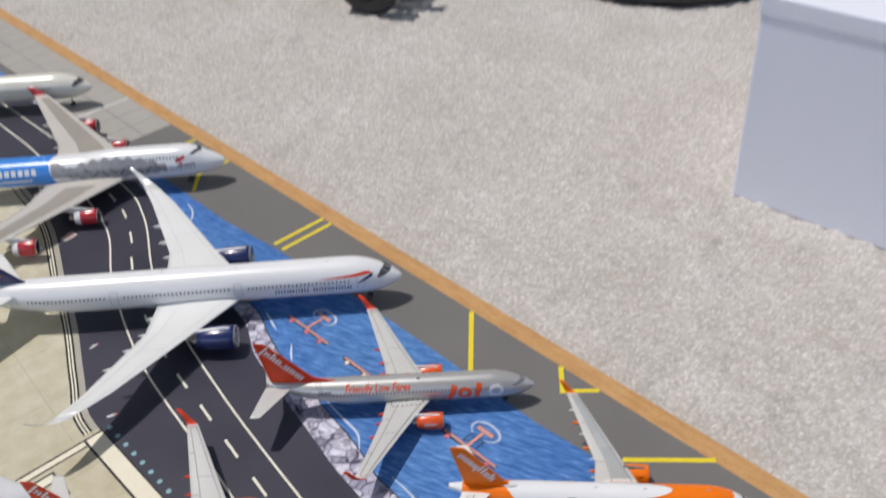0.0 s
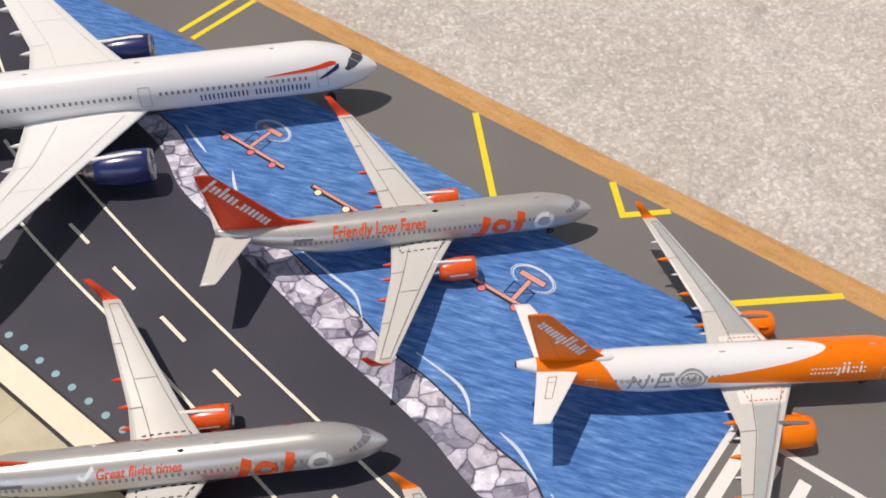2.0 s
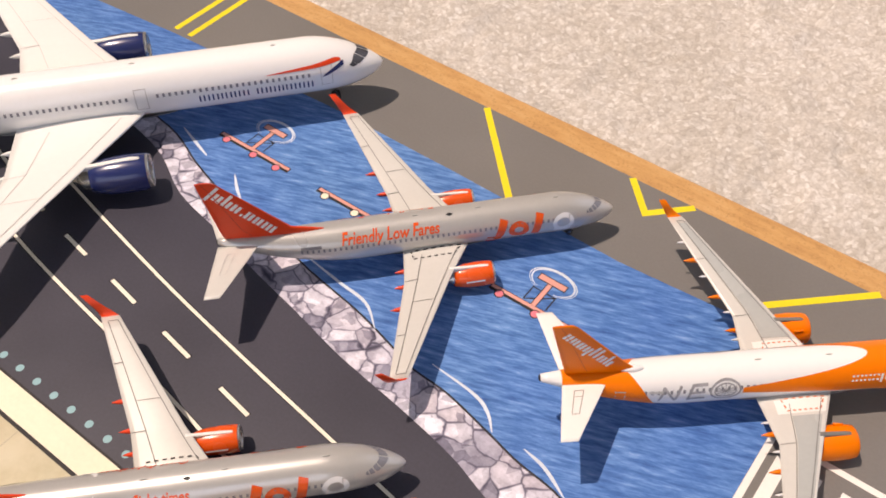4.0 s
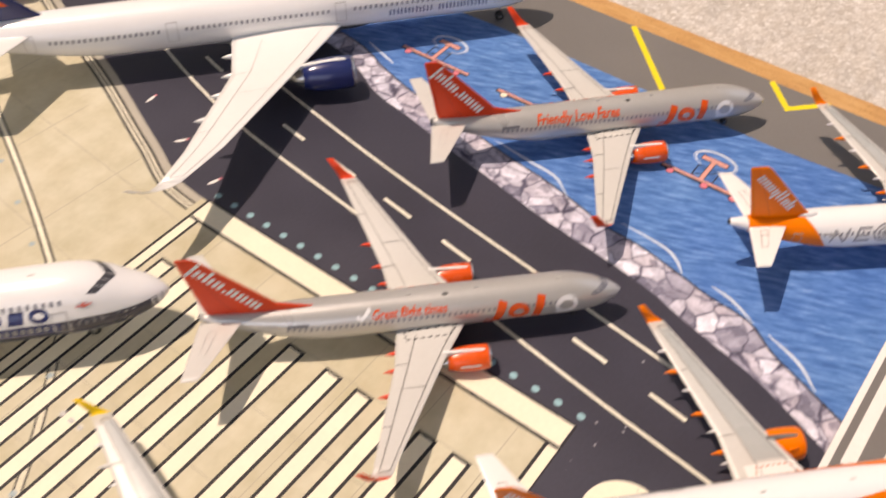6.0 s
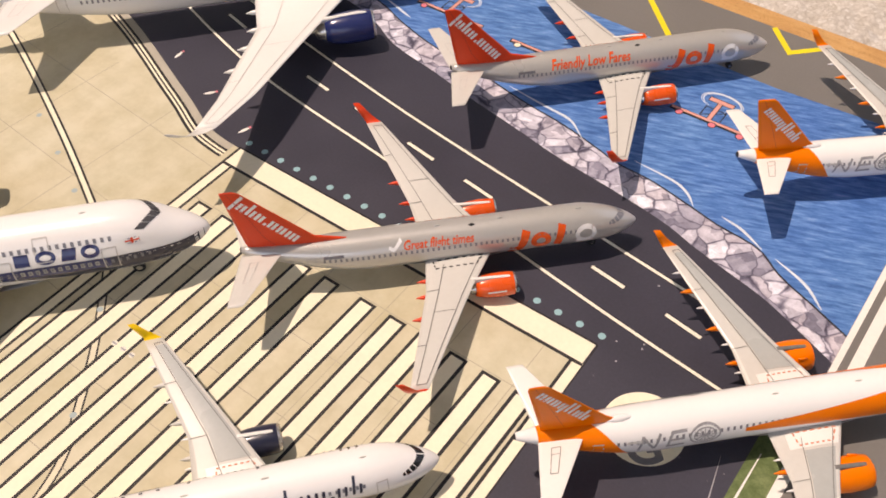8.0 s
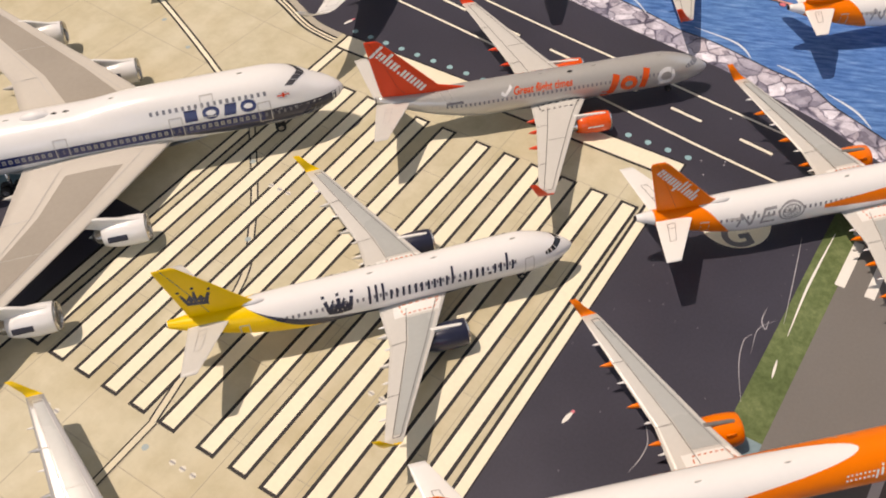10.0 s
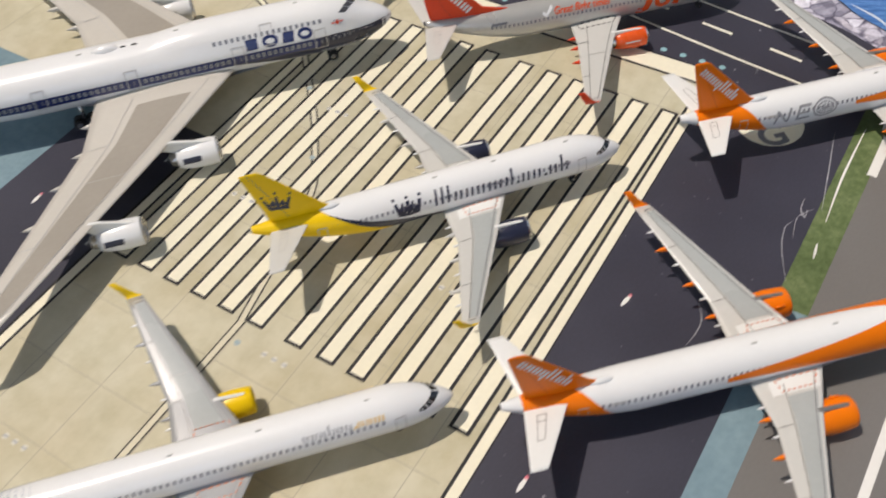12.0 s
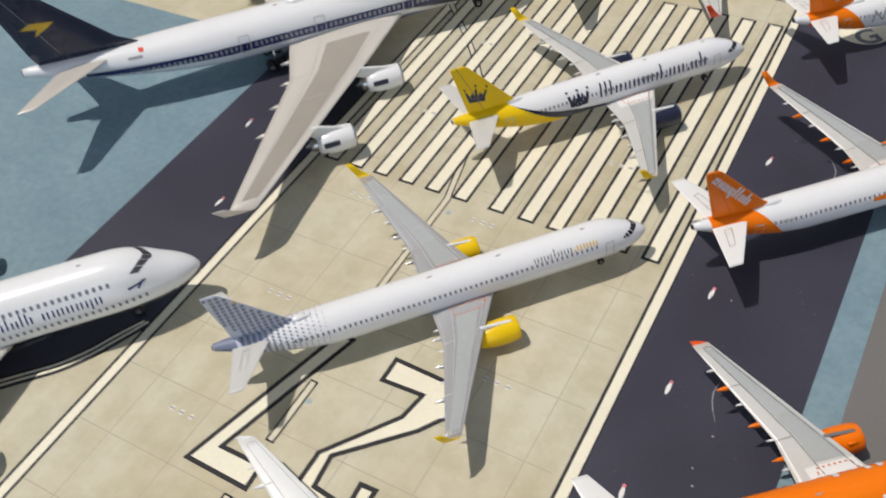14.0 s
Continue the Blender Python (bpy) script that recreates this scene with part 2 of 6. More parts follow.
M = {
    "asphalt": material("printed asphalt", (0.042, 0.041, 0.061), 0.42, amount=0.16, coarse=35, fine=1400, specular=0.45),
    "apron": material("printed grey apron", (0.175, 0.167, 0.16), 0.45, amount=0.07, coarse=30, fine=1400, specular=0.45),
    "cream": material("printed cream paint", (0.84, 0.79, 0.63), 0.55, amount=0.05, coarse=80, specular=0.25),
    "ink": material("printed black outline", (0.028, 0.026, 0.028), 0.55, amount=0.2, specular=0.25),
    "tan": material("printed kerb border", (0.43, 0.40, 0.34), 0.55, amount=0.08, specular=0.25),
    "joint": material("printed joint line", (0.43, 0.39, 0.30), 0.55, amount=0.1, specular=0.25),
    "yellow": material("printed yellow line", (0.82, 0.66, 0.03), 0.55, amount=0.06, specular=0.25),
    "pale_cream": material("printed pale cream paint", (0.84, 0.81, 0.70), 0.55, amount=0.05, coarse=80, specular=0.25),
    "white": material("printed white paint", (0.80, 0.79, 0.76), 0.55, amount=0.04, specular=0.25),
    "foam": material("printed foam", (0.62, 0.70, 0.80), 0.55, amount=0.2, fine=2200, specular=0.25),
    "pink": material("printed pontoon pink", (0.70, 0.34, 0.29), 0.55, amount=0.06, specular=0.25),
    "sign": material("printed sign pink", (0.72, 0.60, 0.56), 0.55, amount=0.06, specular=0.25),
    "rose": material("printed float rose", (0.72, 0.20, 0.25), 0.55, amount=0.06, specular=0.25),
    "dot": material("printed light blue dot", (0.27, 0.47, 0.52), 0.55, amount=0.05, specular=0.25),
    "scuff": material("pale scuff", (0.42, 0.42, 0.45), 0.5, amount=0.3),
    "symbol": material("pale printed symbol", (0.70, 0.68, 0.62), 0.55, amount=0.05, specular=0.25),
    "dot_pale": material("greyed blue dot", (0.36, 0.44, 0.47), 0.55, amount=0.05, specular=0.25),
    "line_fill": material("printed line fill", (0.68, 0.63, 0.49), 0.55, amount=0.05, specular=0.25),
    "dust": material("grey dust", (0.2, 0.2, 0.22), 0.7, amount=0.3),
    "window": material("grey cabin window", (0.20, 0.205, 0.235), 0.3, amount=0.1),
    "tile": material("printed slab", (0.42, 0.40, 0.365), 0.55, amount=0.06, specular=0.25),
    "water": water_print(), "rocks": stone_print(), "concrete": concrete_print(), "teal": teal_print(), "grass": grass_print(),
    "carpet": carpet_pile(), "board": wood_edge(),
    "wall": material("wall paint", (0.78, 0.76, 0.72), 0.8, coarse=3, fine=200, amount=0.03),
    "ceiling": material("ceiling paint", (0.8, 0.8, 0.78), 0.85, coarse=3, fine=200, amount=0.02),
    "box": material("white card", (0.85, 0.87, 0.96), 0.45, coarse=8, fine=500, amount=0.02),
    "dark": material("black plastic", (0.02, 0.02, 0.024), 0.4, amount=0.2),
    "furniture": material("dark stained wood", (0.05, 0.05, 0.065), 0.5, amount=0.25),
    "paint_white": material("white model paint", (0.84, 0.84, 0.84), 0.22, amount=0.015, coat=0.25),
    "paint_cream": material("cream white paint", (0.80, 0.77, 0.68), 0.24, amount=0.02, coat=0.25),
    "paint_silver": material("silver grey paint", (0.55, 0.54, 0.52), 0.29, metal=0.42, amount=0.03, coat=0.2),
    "paint_wing": material("light grey wing paint", (0.60, 0.59, 0.56), 0.3, amount=0.03, coat=0.15),
    "paint_wing_warm": material("warm grey wing paint", (0.60, 0.565, 0.51), 0.32, amount=0.03, coat=0.15),
    "paint_wing_white": material("white wing paint", (0.80, 0.80, 0.78), 0.24, amount=0.02, coat=0.2),
    "paint_panel": material("mid grey wing panel", (0.42, 0.44, 0.435), 0.26, amount=0.04),
    "paint_taupe": material("taupe wing panel", (0.36, 0.325, 0.28), 0.38, amount=0.05),
    "paint_wing_silver": material("silver grey wing paint", (0.50, 0.50, 0.50), 0.22, metal=0.3, amount=0.04, coat=0.3),
    "metal": material("bare metal", (0.62, 0.60, 0.57), 0.25, metal=0.9, amount=0.05),
    "line": material("panel line", (0.17, 0.165, 0.16), 0.5, amount=0.2),
    "hairline": material("pale panel line", (0.52, 0.51, 0.50), 0.5, amount=0.1),
    "walkway": material("red walkway line", (0.62, 0.22, 0.12), 0.5, amount=0.1),
    "glass": material("dark cockpit glass", (0.012, 0.012, 0.014), 0.12, amount=0.2),
    "glass_grey": material("grey cockpit glass", (0.07, 0.07, 0.08), 0.25, amount=0.15),
    "tyre": material("black rubber", (0.018, 0.018, 0.018), 0.75, amount=0.2),
    "orange": material("orange paint", (0.93, 0.20, 0.003), 0.34, amount=0.025, specular=0.3),
    "red": material("red paint", (0.78, 0.06, 0.014), 0.32, amount=0.03, specular=0.35),
    "vermilion": material("orange red paint", (0.82, 0.10, 0.012), 0.26, amount=0.03, coat=0.2),
    "rudder_orange": material("dark orange seam", (0.66, 0.12, 0.004), 0.4, amount=0.05),
    "rudder_red": material("dark red seam", (0.5, 0.035, 0.012), 0.4, amount=0.05),
    "crimson": material("crimson engine paint", (0.50, 0.018, 0.03), 0.2, amount=0.05, coat=0.4),
    "navy": material("navy paint", (0.016, 0.027, 0.12), 0.22, amount=0.06, coat=0.3),
    "navy_dark": material("dark navy paint", (0.018, 0.022, 0.05), 0.28, amount=0.06, coat=0.2),
    "blue": material("bright blue paint", (0.05, 0.26, 0.75), 0.25, amount=0.05, coat=0.2),
    "mauve_pale": material("pale lilac paint", (0.60, 0.62, 0.70), 0.35, amount=0.04),
    "mauve": material("mauve grey paint", (0.21, 0.235, 0.33), 0.35, amount=0.05),
    "grey": material("grey drawing ink", (0.33, 0.33, 0.345), 0.4, amount=0.2, coarse=400),
    "mid_grey": material("mid grey ink", (0.16, 0.16, 0.18), 0.4, amount=0.1),
    "gold": material("yellow paint", (0.92, 0.60, 0.004), 0.32, amount=0.03, specular=0.35),
    "ochre": material("golden ink", (0.80, 0.48, 0.03), 0.35, amount=0.03),
    "black": material("black paint", (0.016, 0.016, 0.018), 0.3, amount=0.1),
    "interior": material("engine interior", (0.03, 0.03, 0.035), 0.5, amount=0.2),
}


# ---- mesh helpers ----
def link_mesh(name, verts, faces, mat, parent=None, label="", smooth=False, kind=""):
    me = bpy.data.meshes.new(name)
    me.from_pydata([tuple(v) for v in verts], [], faces)
    me.materials.append(mat)
    if smooth:
        me.polygons.foreach_set("use_smooth", [True] * len(me.polygons))
    ob = new(name, me)
    if parent:
        ob.parent = parent
    return tagged(ob, label, kind=kind)


def part(name, bm, mat, parent, label="", smooth=True):
    me = bpy.data.meshes.new(name)
    bm.normal_update()
    bm.to_mesh(me)
    bm.free()
    me.materials.append(mat)
    if smooth:
        me.polygons.foreach_set("use_smooth", [True] * len(me.polygons))
    ob = new(name, me)
    ob.parent = parent
    return tagged(ob, label)


def box_bm(x0, x1, y0, y1, z0, z1, bevel=0.0):
    bm = bmesh.new()
    bmesh.ops.create_cube(bm, size=1)
    for v in bm.verts:
        v.co = Vector((x0 + (v.co.x + 0.5) * (x1 - x0), y0 + (v.co.y + 0.5) * (y1 - y0), z0 + (v.co.z + 0.5) * (z1 - z0)))
    if bevel:
        bmesh.ops.bevel(bm, geom=bm.edges[:], offset=bevel, segments=2, affect="EDGES", profile=0.5)
    return bm


# ---- the room ----
FLOOR = -9 * MM


def wall(name, x0, x1, y0, y1, z0, z1):
    ob = part(name, box_bm(x0, x1, y0, y1, z0, z1), M["wall"], None, "unseen plain off-white painted room wall", smooth=False)
    return tagged(ob, category="wall", kind="structure")


# assumed walls out of view, to close the room
wall("wall_east", 3.2, 3.3, -2.4, 1.9, FLOOR, 2.4)
wall("wall_west", -1.9, -1.8, -2.4, 1.9, FLOOR, 2.4)
# south and north walls, unseen too, each with a wide opening added for fill light
for name, x0, x1, y0, y1, z0, z1 in (("wall_south_sill", -1.9, 3.3, -2.5, -2.4, FLOOR, 0.35), ("wall_south_lintel", -1.9, 3.3, -2.5, -2.4, 2.2, 2.4), ("wall_south_pier_a", -1.9, -0.4, -2.5, -2.4, 0.35, 2.2), ("wall_south_pier_b", 2.2, 3.3, -2.5, -2.4, 0.35, 2.2),
                                     ("wall_north_sill", -1.9, 3.3, 1.9, 2.0, FLOOR, 0.55), ("wall_north_lintel", -1.9, 3.3, 1.9, 2.0, 2.3, 2.4), ("wall_north_pier_a", -1.9, 0.2, 1.9, 2.0, 0.55, 2.3), ("wall_north_pier_b", 2.6, 3.3, 1.9, 2.0, 0.55, 2.3)):
    wall(name, x0, x1, y0, y1, z0, z1)
# unseen ceiling, with a gap added to let the sun in
for x0, x1, y0, y1 in ((-1.9, -1.7, -2.5, 2.0), (-0.25, 3.3, -2.5, 2.0), (-1.7, -0.25, -2.5, -1.2), (-1.7, -0.25, 0.75, 2.0)):
    tagged(part("ceiling", box_bm(x0, x1, y0, y1, 2.4, 2.5), M["ceiling"], None, "unseen plain white painted ceiling with a gap added for the sun", smooth=False), category="ceiling", kind="structure")
tagged(part("floor", box_bm(-1.9, 3.3, -2.5, 2.0, FLOOR - 0.05, FLOOR - 0.004), M["carpet"], None, "beige grey carpeted floor", smooth=False), category="floor", kind="structure")


def carpet_tufts():
    """The fleecy pile, a finely ruffled sheet where it comes into view."""
    nx, ny, x0, x1, y0, y1 = 470, 300, -0.72, 0.42, 0.13, 0.84
    rng = np.random.default_rng(3)
    xs, ys = np.meshgrid(np.linspace(x0, x1, nx), np.linspace(y0, y1, ny))
    dx = (x1 - x0) / nx
    xs = xs + rng.uniform(-0.3, 0.3, xs.shape) * dx
    ys = ys + rng.uniform(-0.3, 0.3, xs.shape) * dx
    low = rng.normal(size=(ny // 6 + 2, nx // 6 + 2)).repeat(6, 0).repeat(6, 1)[:ny, :nx]
    zs = FLOOR + 0.0006 * low + rng.uniform(-0.0012, 0.0012, xs.shape)
    verts = np.stack([xs, ys, zs], 2).reshape(-1, 3)
    idx = np.arange(nx * ny).reshape(ny, nx)
    faces = np.stack([idx[:-1, :-1], idx[:-1, 1:], idx[1:, 1:], idx[1:, :-1]], 2).reshape(-1, 4)
    ob = link_mesh("carpet_pile", verts, faces.tolist(), M["carpet"], smooth=True)
    return tagged(ob, "fleecy beige grey carpet pile with pale flecks", "carpet", kind="stuff")


carpet_tufts()

# ---- board and printed airport sheet ----
board = tagged(part("hardboard_base", box_bm(-0.72, 0.42, -0.62, 0.1465, -7.5 * MM, -0.35 * MM, 0.0006), M["board"], None,
                    "brown hardboard sheet lying on the carpet", smooth=False), category="board")
sheet = tagged(part("airport_mat", box_bm(-0.715, 0.415, -0.615, 0.1378, -0.34 * MM, 0.0, 0.0), M["apron"], None,
                    "printed airport ground sheet with runway, taxiways and water", smooth=False), category="mat")


def flat(name, pts, mat, layer=1, label=""):
    """A printed area on the sheet, outline in millimetres."""
    bm = bmesh.new()
    vs = [bm.verts.new((x * MM, y * MM, layer * 0.012 * MM)) for x, y in pts]
    f = bm.faces.new(vs)
    f.normal_update()
    if f.normal.z < 0:
        f.normal_flip()
    bmesh.ops.triangulate(bm, faces=bm.faces[:])
    return part(name, bm, M[mat], sheet, label, smooth=False)


def rect(name, x0, x1, y0, y1, mat, layer=2, label=""):
    return flat(name, [(x0, y0), (x1, y0), (x1, y1), (x0, y1)], mat, layer, label)


def smooth_line(pts, n=8):
    """Points along a soft curve through pts."""
    p = [Vector((*q, 0)) for q in pts]
    p = [2 * p[0] - p[1], *p, 2 * p[-1] - p[-2]]
    out = []
    for a, b, c, d in zip(p, p[1:], p[2:], p[3:]):
        for i in range(n):
            t = i / n
            v = 0.5 * ((2 * b) + (c - a) * t + (2 * a - 5 * b + 4 * c - d) * t * t + (3 * b - a - 3 * c + d) * t ** 3)
            out.append((v.x, v.y))
    return out + [tuple(p[-2][:2])]


def ribbon(name, pts, width, mat, layer=3, label="", closed=False, taper=False):
    """A painted line along pts, in millimetres."""
    n = len(pts)
    vs, fs = [], []
    for i, (x, y) in enumerate(pts):
        a = Vector(pts[i - 1] if i or closed else pts[0])
        b = Vector(pts[(i + 1) % n] if i < n - 1 or closed else pts[-1])
        d = (b - a).normalized()
        nrm = Vector((-d.y, d.x))
        u, v = (Vector(pts[i]) - a), (b - Vector(pts[i]))
        mitre = 1.0
        if u.length > 1e-6 and v.length > 1e-6:
            mitre = 1 / max(0.5, math.sqrt(max(0.0, (1 + u.normalized().dot(v.normalized())) / 2)))
        w = width / 2 * mitre * (math.sin(math.pi * (0.08 + 0.84 * i / (n - 1))) if taper else 1)
        for s in (1, -1):
            vs.append(((x + nrm.x * w * s) * MM, (y + nrm.y * w * s) * MM, layer * 0.012 * MM))
    for i in range(n if closed else n - 1):
        j = (i + 1) % n
        fs.append((2 * i + 1, 2 * j + 1, 2 * j, 2 * i))
    return link_mesh(name, vs, fs, M[mat], sheet, label)


def disc(name, x, y, r, mat, layer=3, n=20, squash=1.0):
    return flat(name, [(x + r * math.cos(a), y + r * squash * math.sin(a)) for a in (2 * math.pi * i / n for i in range(n))], mat, layer)


# water, its stony bank and the dark taxiway
far_shore = [(-720, 100), (-360, 101), (-247, 104.8), (-195, 105), (-160, 108), (-98, 111), (-54, 111), (-4, 110), (26, 112), (45.5, 112)]
near_shore = smooth_line([(-720, 96), (-360, 98.5), (-290, 98), (-235, 94.5), (-200, 87.5), (-165, 81), (-129, 77.6), (-112, 72), (-97, 68), (-80, 66), (-62, 62.4), (-45, 60), (-32, 57), (-25, 55.2), (-14.5, 54.6), (-1.6, 52), (6.6, 50.2), (18, 48.7), (26, 43.6), (36, 39.5), (45.5, 35.5)], 5)
bank = smooth_line([(-720, 94), (-360, 96.5), (-290, 95.5), (-235, 90.5), (-200, 82.5), (-165, 75.5), (-127, 70), (-107, 61.6), (-89, 58), (-74, 54.5), (-55, 51), (-40, 48), (-20, 45.5), (-5, 43), (5, 40), (15, 37.5), (25, 35), (34, 31.5), (45.5, 26.5)], 5)
flat("water", [*far_shore, *reversed(near_shore)], "water", 1, "printed blue rippled water")
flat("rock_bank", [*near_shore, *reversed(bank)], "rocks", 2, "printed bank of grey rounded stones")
kerb = smooth_line([(-720, 40), (-420, 52), (-340, 54), (-290, 51), (-252, 45.8), (-209, 31.3), (-184, 23.7), (-168, 18), (-150, 10.8), (-139, 6.5), (-127, 1.4), (-119, 0.0), (-112.5, -0.3)], 5)
flat("taxiway", [*bank, (45.5, 5), (39.8, 5), (39.8, -615), (0, -615), (0, 0), *reversed(kerb)], "asphalt", 1, "printed dark asphalt taxiway")
ribbon("shore_line", near_shore, 0.5, "ink", 3, "thin dark shoreline")
# concrete on the far side of the runway, the runway itself
left_concrete = [*kerb, (-112.5, -90), (-151, -90), (-400, -90), (-720, -60)]
flat("concrete_apron", left_concrete, "concrete", 1, "printed beige concrete apron")
flat("runway", [(-112.5, 0), (0, 0), (6.4, -615), (-112.5, -615)], "concrete", 2, "printed beige concrete runway")
flat("shoulder", [(-150.5, -90), (-112.5, -90), (-112.5, -615), (-150.5, -615)], "asphalt", 1, "printed dark asphalt shoulder")
flat("teal_ground", [(-715, -90), (-150.5, -90), (-150.5, -615), (-715, -615)], "teal", 1, "printed blue green ground")
flat("concrete_corner", smooth_line([(-112.5, -207), (-116, -214), (-120.5, -223), (-128, -232.5), (-150, -252), (-200, -280)], 5) + [(-200, -615), (-112.5, -615)], "concrete", 2, "printed beige concrete beside the runway")
for d, w, m in ((0.0, 1.0, "ink"), (0.95, 0.7, "cream"), (1.7, 0.7, "ink"), (2.4, 0.7, "cream"), (3.2, 0.9, "ink")):
    ribbon("edge_line", smooth_line([(-112.9 - d * 0.8, -206.5 - d * 0.2 + 1.0), (-116 - d * 0.9, -213.5 + d * 0.45), (-120.5 - d * 0.8, -222.7 + d * 0.6), (-128 - d * 0.7, -232 + d * 0.7), (-150 - d * 0.6, -251.5 + d * 0.8), (-200, -279.5 + d)], 5), w, m, 3 if m == "ink" else 4)
flat("grass_strip", [(39.8, 8), (47.6, 8), (47.6, -70), (39.8, -70)], "grass", 2, "printed green grass strip")
flat("teal_strip", [(39.8, -70), (47.6, -70), (47.6, -615), (39.8, -615)], "teal", 2, "printed blue green strip")

# tan border and the three thin lines along the concrete's edge
def offset_line(pts, d):
    out = []
    for i, p in enumerate(pts):
        a, b = Vector(pts[max(0, i - 1)]), Vector(pts[min(len(pts) - 1, i + 1)])
        t = (b - a).normalized()
        out.append((p[0] - t.y * d, p[1] + t.x * d))
    return out


edge = [p for p in kerb if -430 < p[0] < -114.5]
ribbon("kerb_border", offset_line(edge, -1.1), 2.2, "tan", 2, "tan border of the concrete")
for d, w, m in ((-5.2, 1.0, "ink"), (-4.6, 0.55, "cream"), (-4.0, 0.5, "ink"), (-3.45, 0.6, "cream"), (-2.7, 0.8, "ink")):
    ribbon("edge_line", offset_line(edge, d), w, m, 3 if m == "ink" else 4)

# taxiway lines
line_a = smooth_line([(-700, 66), (-440, 70), (-349, 71.3), (-322, 70.7), (-270, 69), (-229, 62), (-197, 47.3), (-171.5, 38), (-148, 31), (-130, 26.8), (-110.5, 23.8), (-75, 19.5), (-29, 12.75), (2, 8.4), (27.4, 5.4), (39, 4.0)], 6)
line_b = smooth_line([(-700, 78), (-360, 84), (-290, 88), (-250, 86.2), (-230, 81), (-214.6, 75), (-185, 61), (-160, 53), (-131, 46.5), (-90, 39.2), (-59, 34.8), (-31.5, 31.4), (-13, 29.0), (6.7, 26.5), (20, 24.8)], 6)
for pts in (line_a, line_b):
    ribbon("taxiway_line_outline", pts, 1.3, "ink", 2)
    ribbon("taxiway_line", pts, 0.82, "pale_cream", 3, "cream taxiway edge line")
for (xa, ya), (xb, yb) in (((-300, 80), (-290, 80)), ((-279, 79.5), (-269, 79)), ((-259, 78.4), (-250, 77.4)), ((-240.4, 75.9), (-232.6, 73.8)), ((-220.3, 69.2), (-211.3, 65.3)), ((-201.3, 59.5), (-192.6, 55.4)), ((-181, 50.6), (-172, 47)), ((-160, 43.3), (-150.5, 41)),
                           ((-139.5, 38.2), (-130, 36.2)), ((-118.7, 34.3), (-109.3, 33)), ((-98, 31.7), (-88.2, 30.3)), ((-76.6, 28.7), (-66.6, 27.3)), ((-55.3, 25.9), (-45.5, 24.6)), ((-34, 22.8), (-24, 21.3)), ((-12.6, 19.6), (-2.9, 18.4)), ((8.9, 17), (18.6, 15.6)), ((29, 14), (38, 12.7))):
    ribbon("centre_dash_outline", [(xa - 0.2, ya), (xb + 0.2, yb)], 1.5, "ink", 2)
    ribbon("centre_dash", [(xa, ya), (xb, yb)], 1.0, "pale_cream", 3)
for i in range(20):
    disc("taxi_light_dot", -0.1 - 5.9 * i, 2.8, 0.95, "dot", 3, 12)

# runway edge, threshold bar and piano keys
def slant(x0, x1, y):
    """The right edge runs a little aslant."""
    k = -0.0105
    return [(x0 + k * -615, -615), (x1 + k * -615, -615), (x1 + k * y, y), (x0 + k * y, y)]


rect("threshold_bar", -112.5, 0, -6.3, -0.2, "cream", 3, "cream threshold bar")
rect("edge_stripe", -112.5, -110.1, -615, -6.3, "cream", 3, "cream runway edge stripe")
flat("edge_stripe", slant(-2.2, 0.2, -6.3), "cream", 3, "cream runway edge stripe")
rect("edge_outline", -113.3, -112.5, -615, -0.2, "ink", 5)
rect("edge_outline", -110.1, -109.3, -615, -6.3, "ink", 3)
flat("edge_outline", slant(-3.0, -2.2, -6.3), "ink", 3)
flat("edge_outline", slant(0.2, 0.6, 0), "ink", 3)
rect("threshold_outline", -112.6, 0.2, -7.2, -6.3, "ink", 4)
rect("threshold_outline", -113.3, 0.2, -0.2, 0.35, "ink", 4)
for cx in (-105.0, -96.5, -87.8, -79.1, -70.4, -61.5, -50.2, -41.2, -32.7, -23.6, -14.7, -5.9):
    rect("runway_key_outline", cx - 2.55, cx + 2.55, -133.9, -20.9, "ink", 4)
    rect("runway_key", cx - 1.7, cx + 1.7, -133.05, -21.7, "cream", 5, "cream runway threshold stripe")
turn_off = smooth_line([(-113.3, -46), (-100.7, -59.5), (-91.8, -69.5), (-83.7, -80), (-75.3, -92.5), (-70, -112), (-65, -134)], 6)
ribbon("turn_off_outline", turn_off, 2.2, "ink", 3)
ribbon("turn_off_line", turn_off, 1.3, "line_fill", 3.5)
rect("centre_line_outline", -65.9, -63.7, -185, -134, "ink", 3)
rect("centre_line_paint", -65.5, -64.1, -184.6, -134, "line_fill", 4)
for ya, yb in ((-202.0, -220.5), (-235.2, -262)):
    rect("centre_line_outline", -64.8, -62.4, yb, ya, "ink", 3)
    rect("centre_line_paint", -64.3, -62.9, yb + 0.5, ya - 0.5, "line_fill", 4)
# runway numerals, cream with a dark outline
two = [(-49.6, -187.6), (-30.5, -188.3), (-28.6, -190), (-28.6, -196), (-33.8, -203.5), (-47.9, -217.4), (-47.2, -224.6), (-39.0, -225.6), (-39.4, -219.6), (-34.4, -219.4), (-34.3, -232.5), (-52.2, -232.5), (-52.2, -217.5), (-40.0, -201.3), (-38.8, -195), (-49.6, -195.4)]
one = [(-66.5, -187.0), (-61.0, -187.3), (-72.0, -225.7), (-60.9, -225.7), (-60.5, -233), (-79.2, -232.6), (-73.5, -212)]


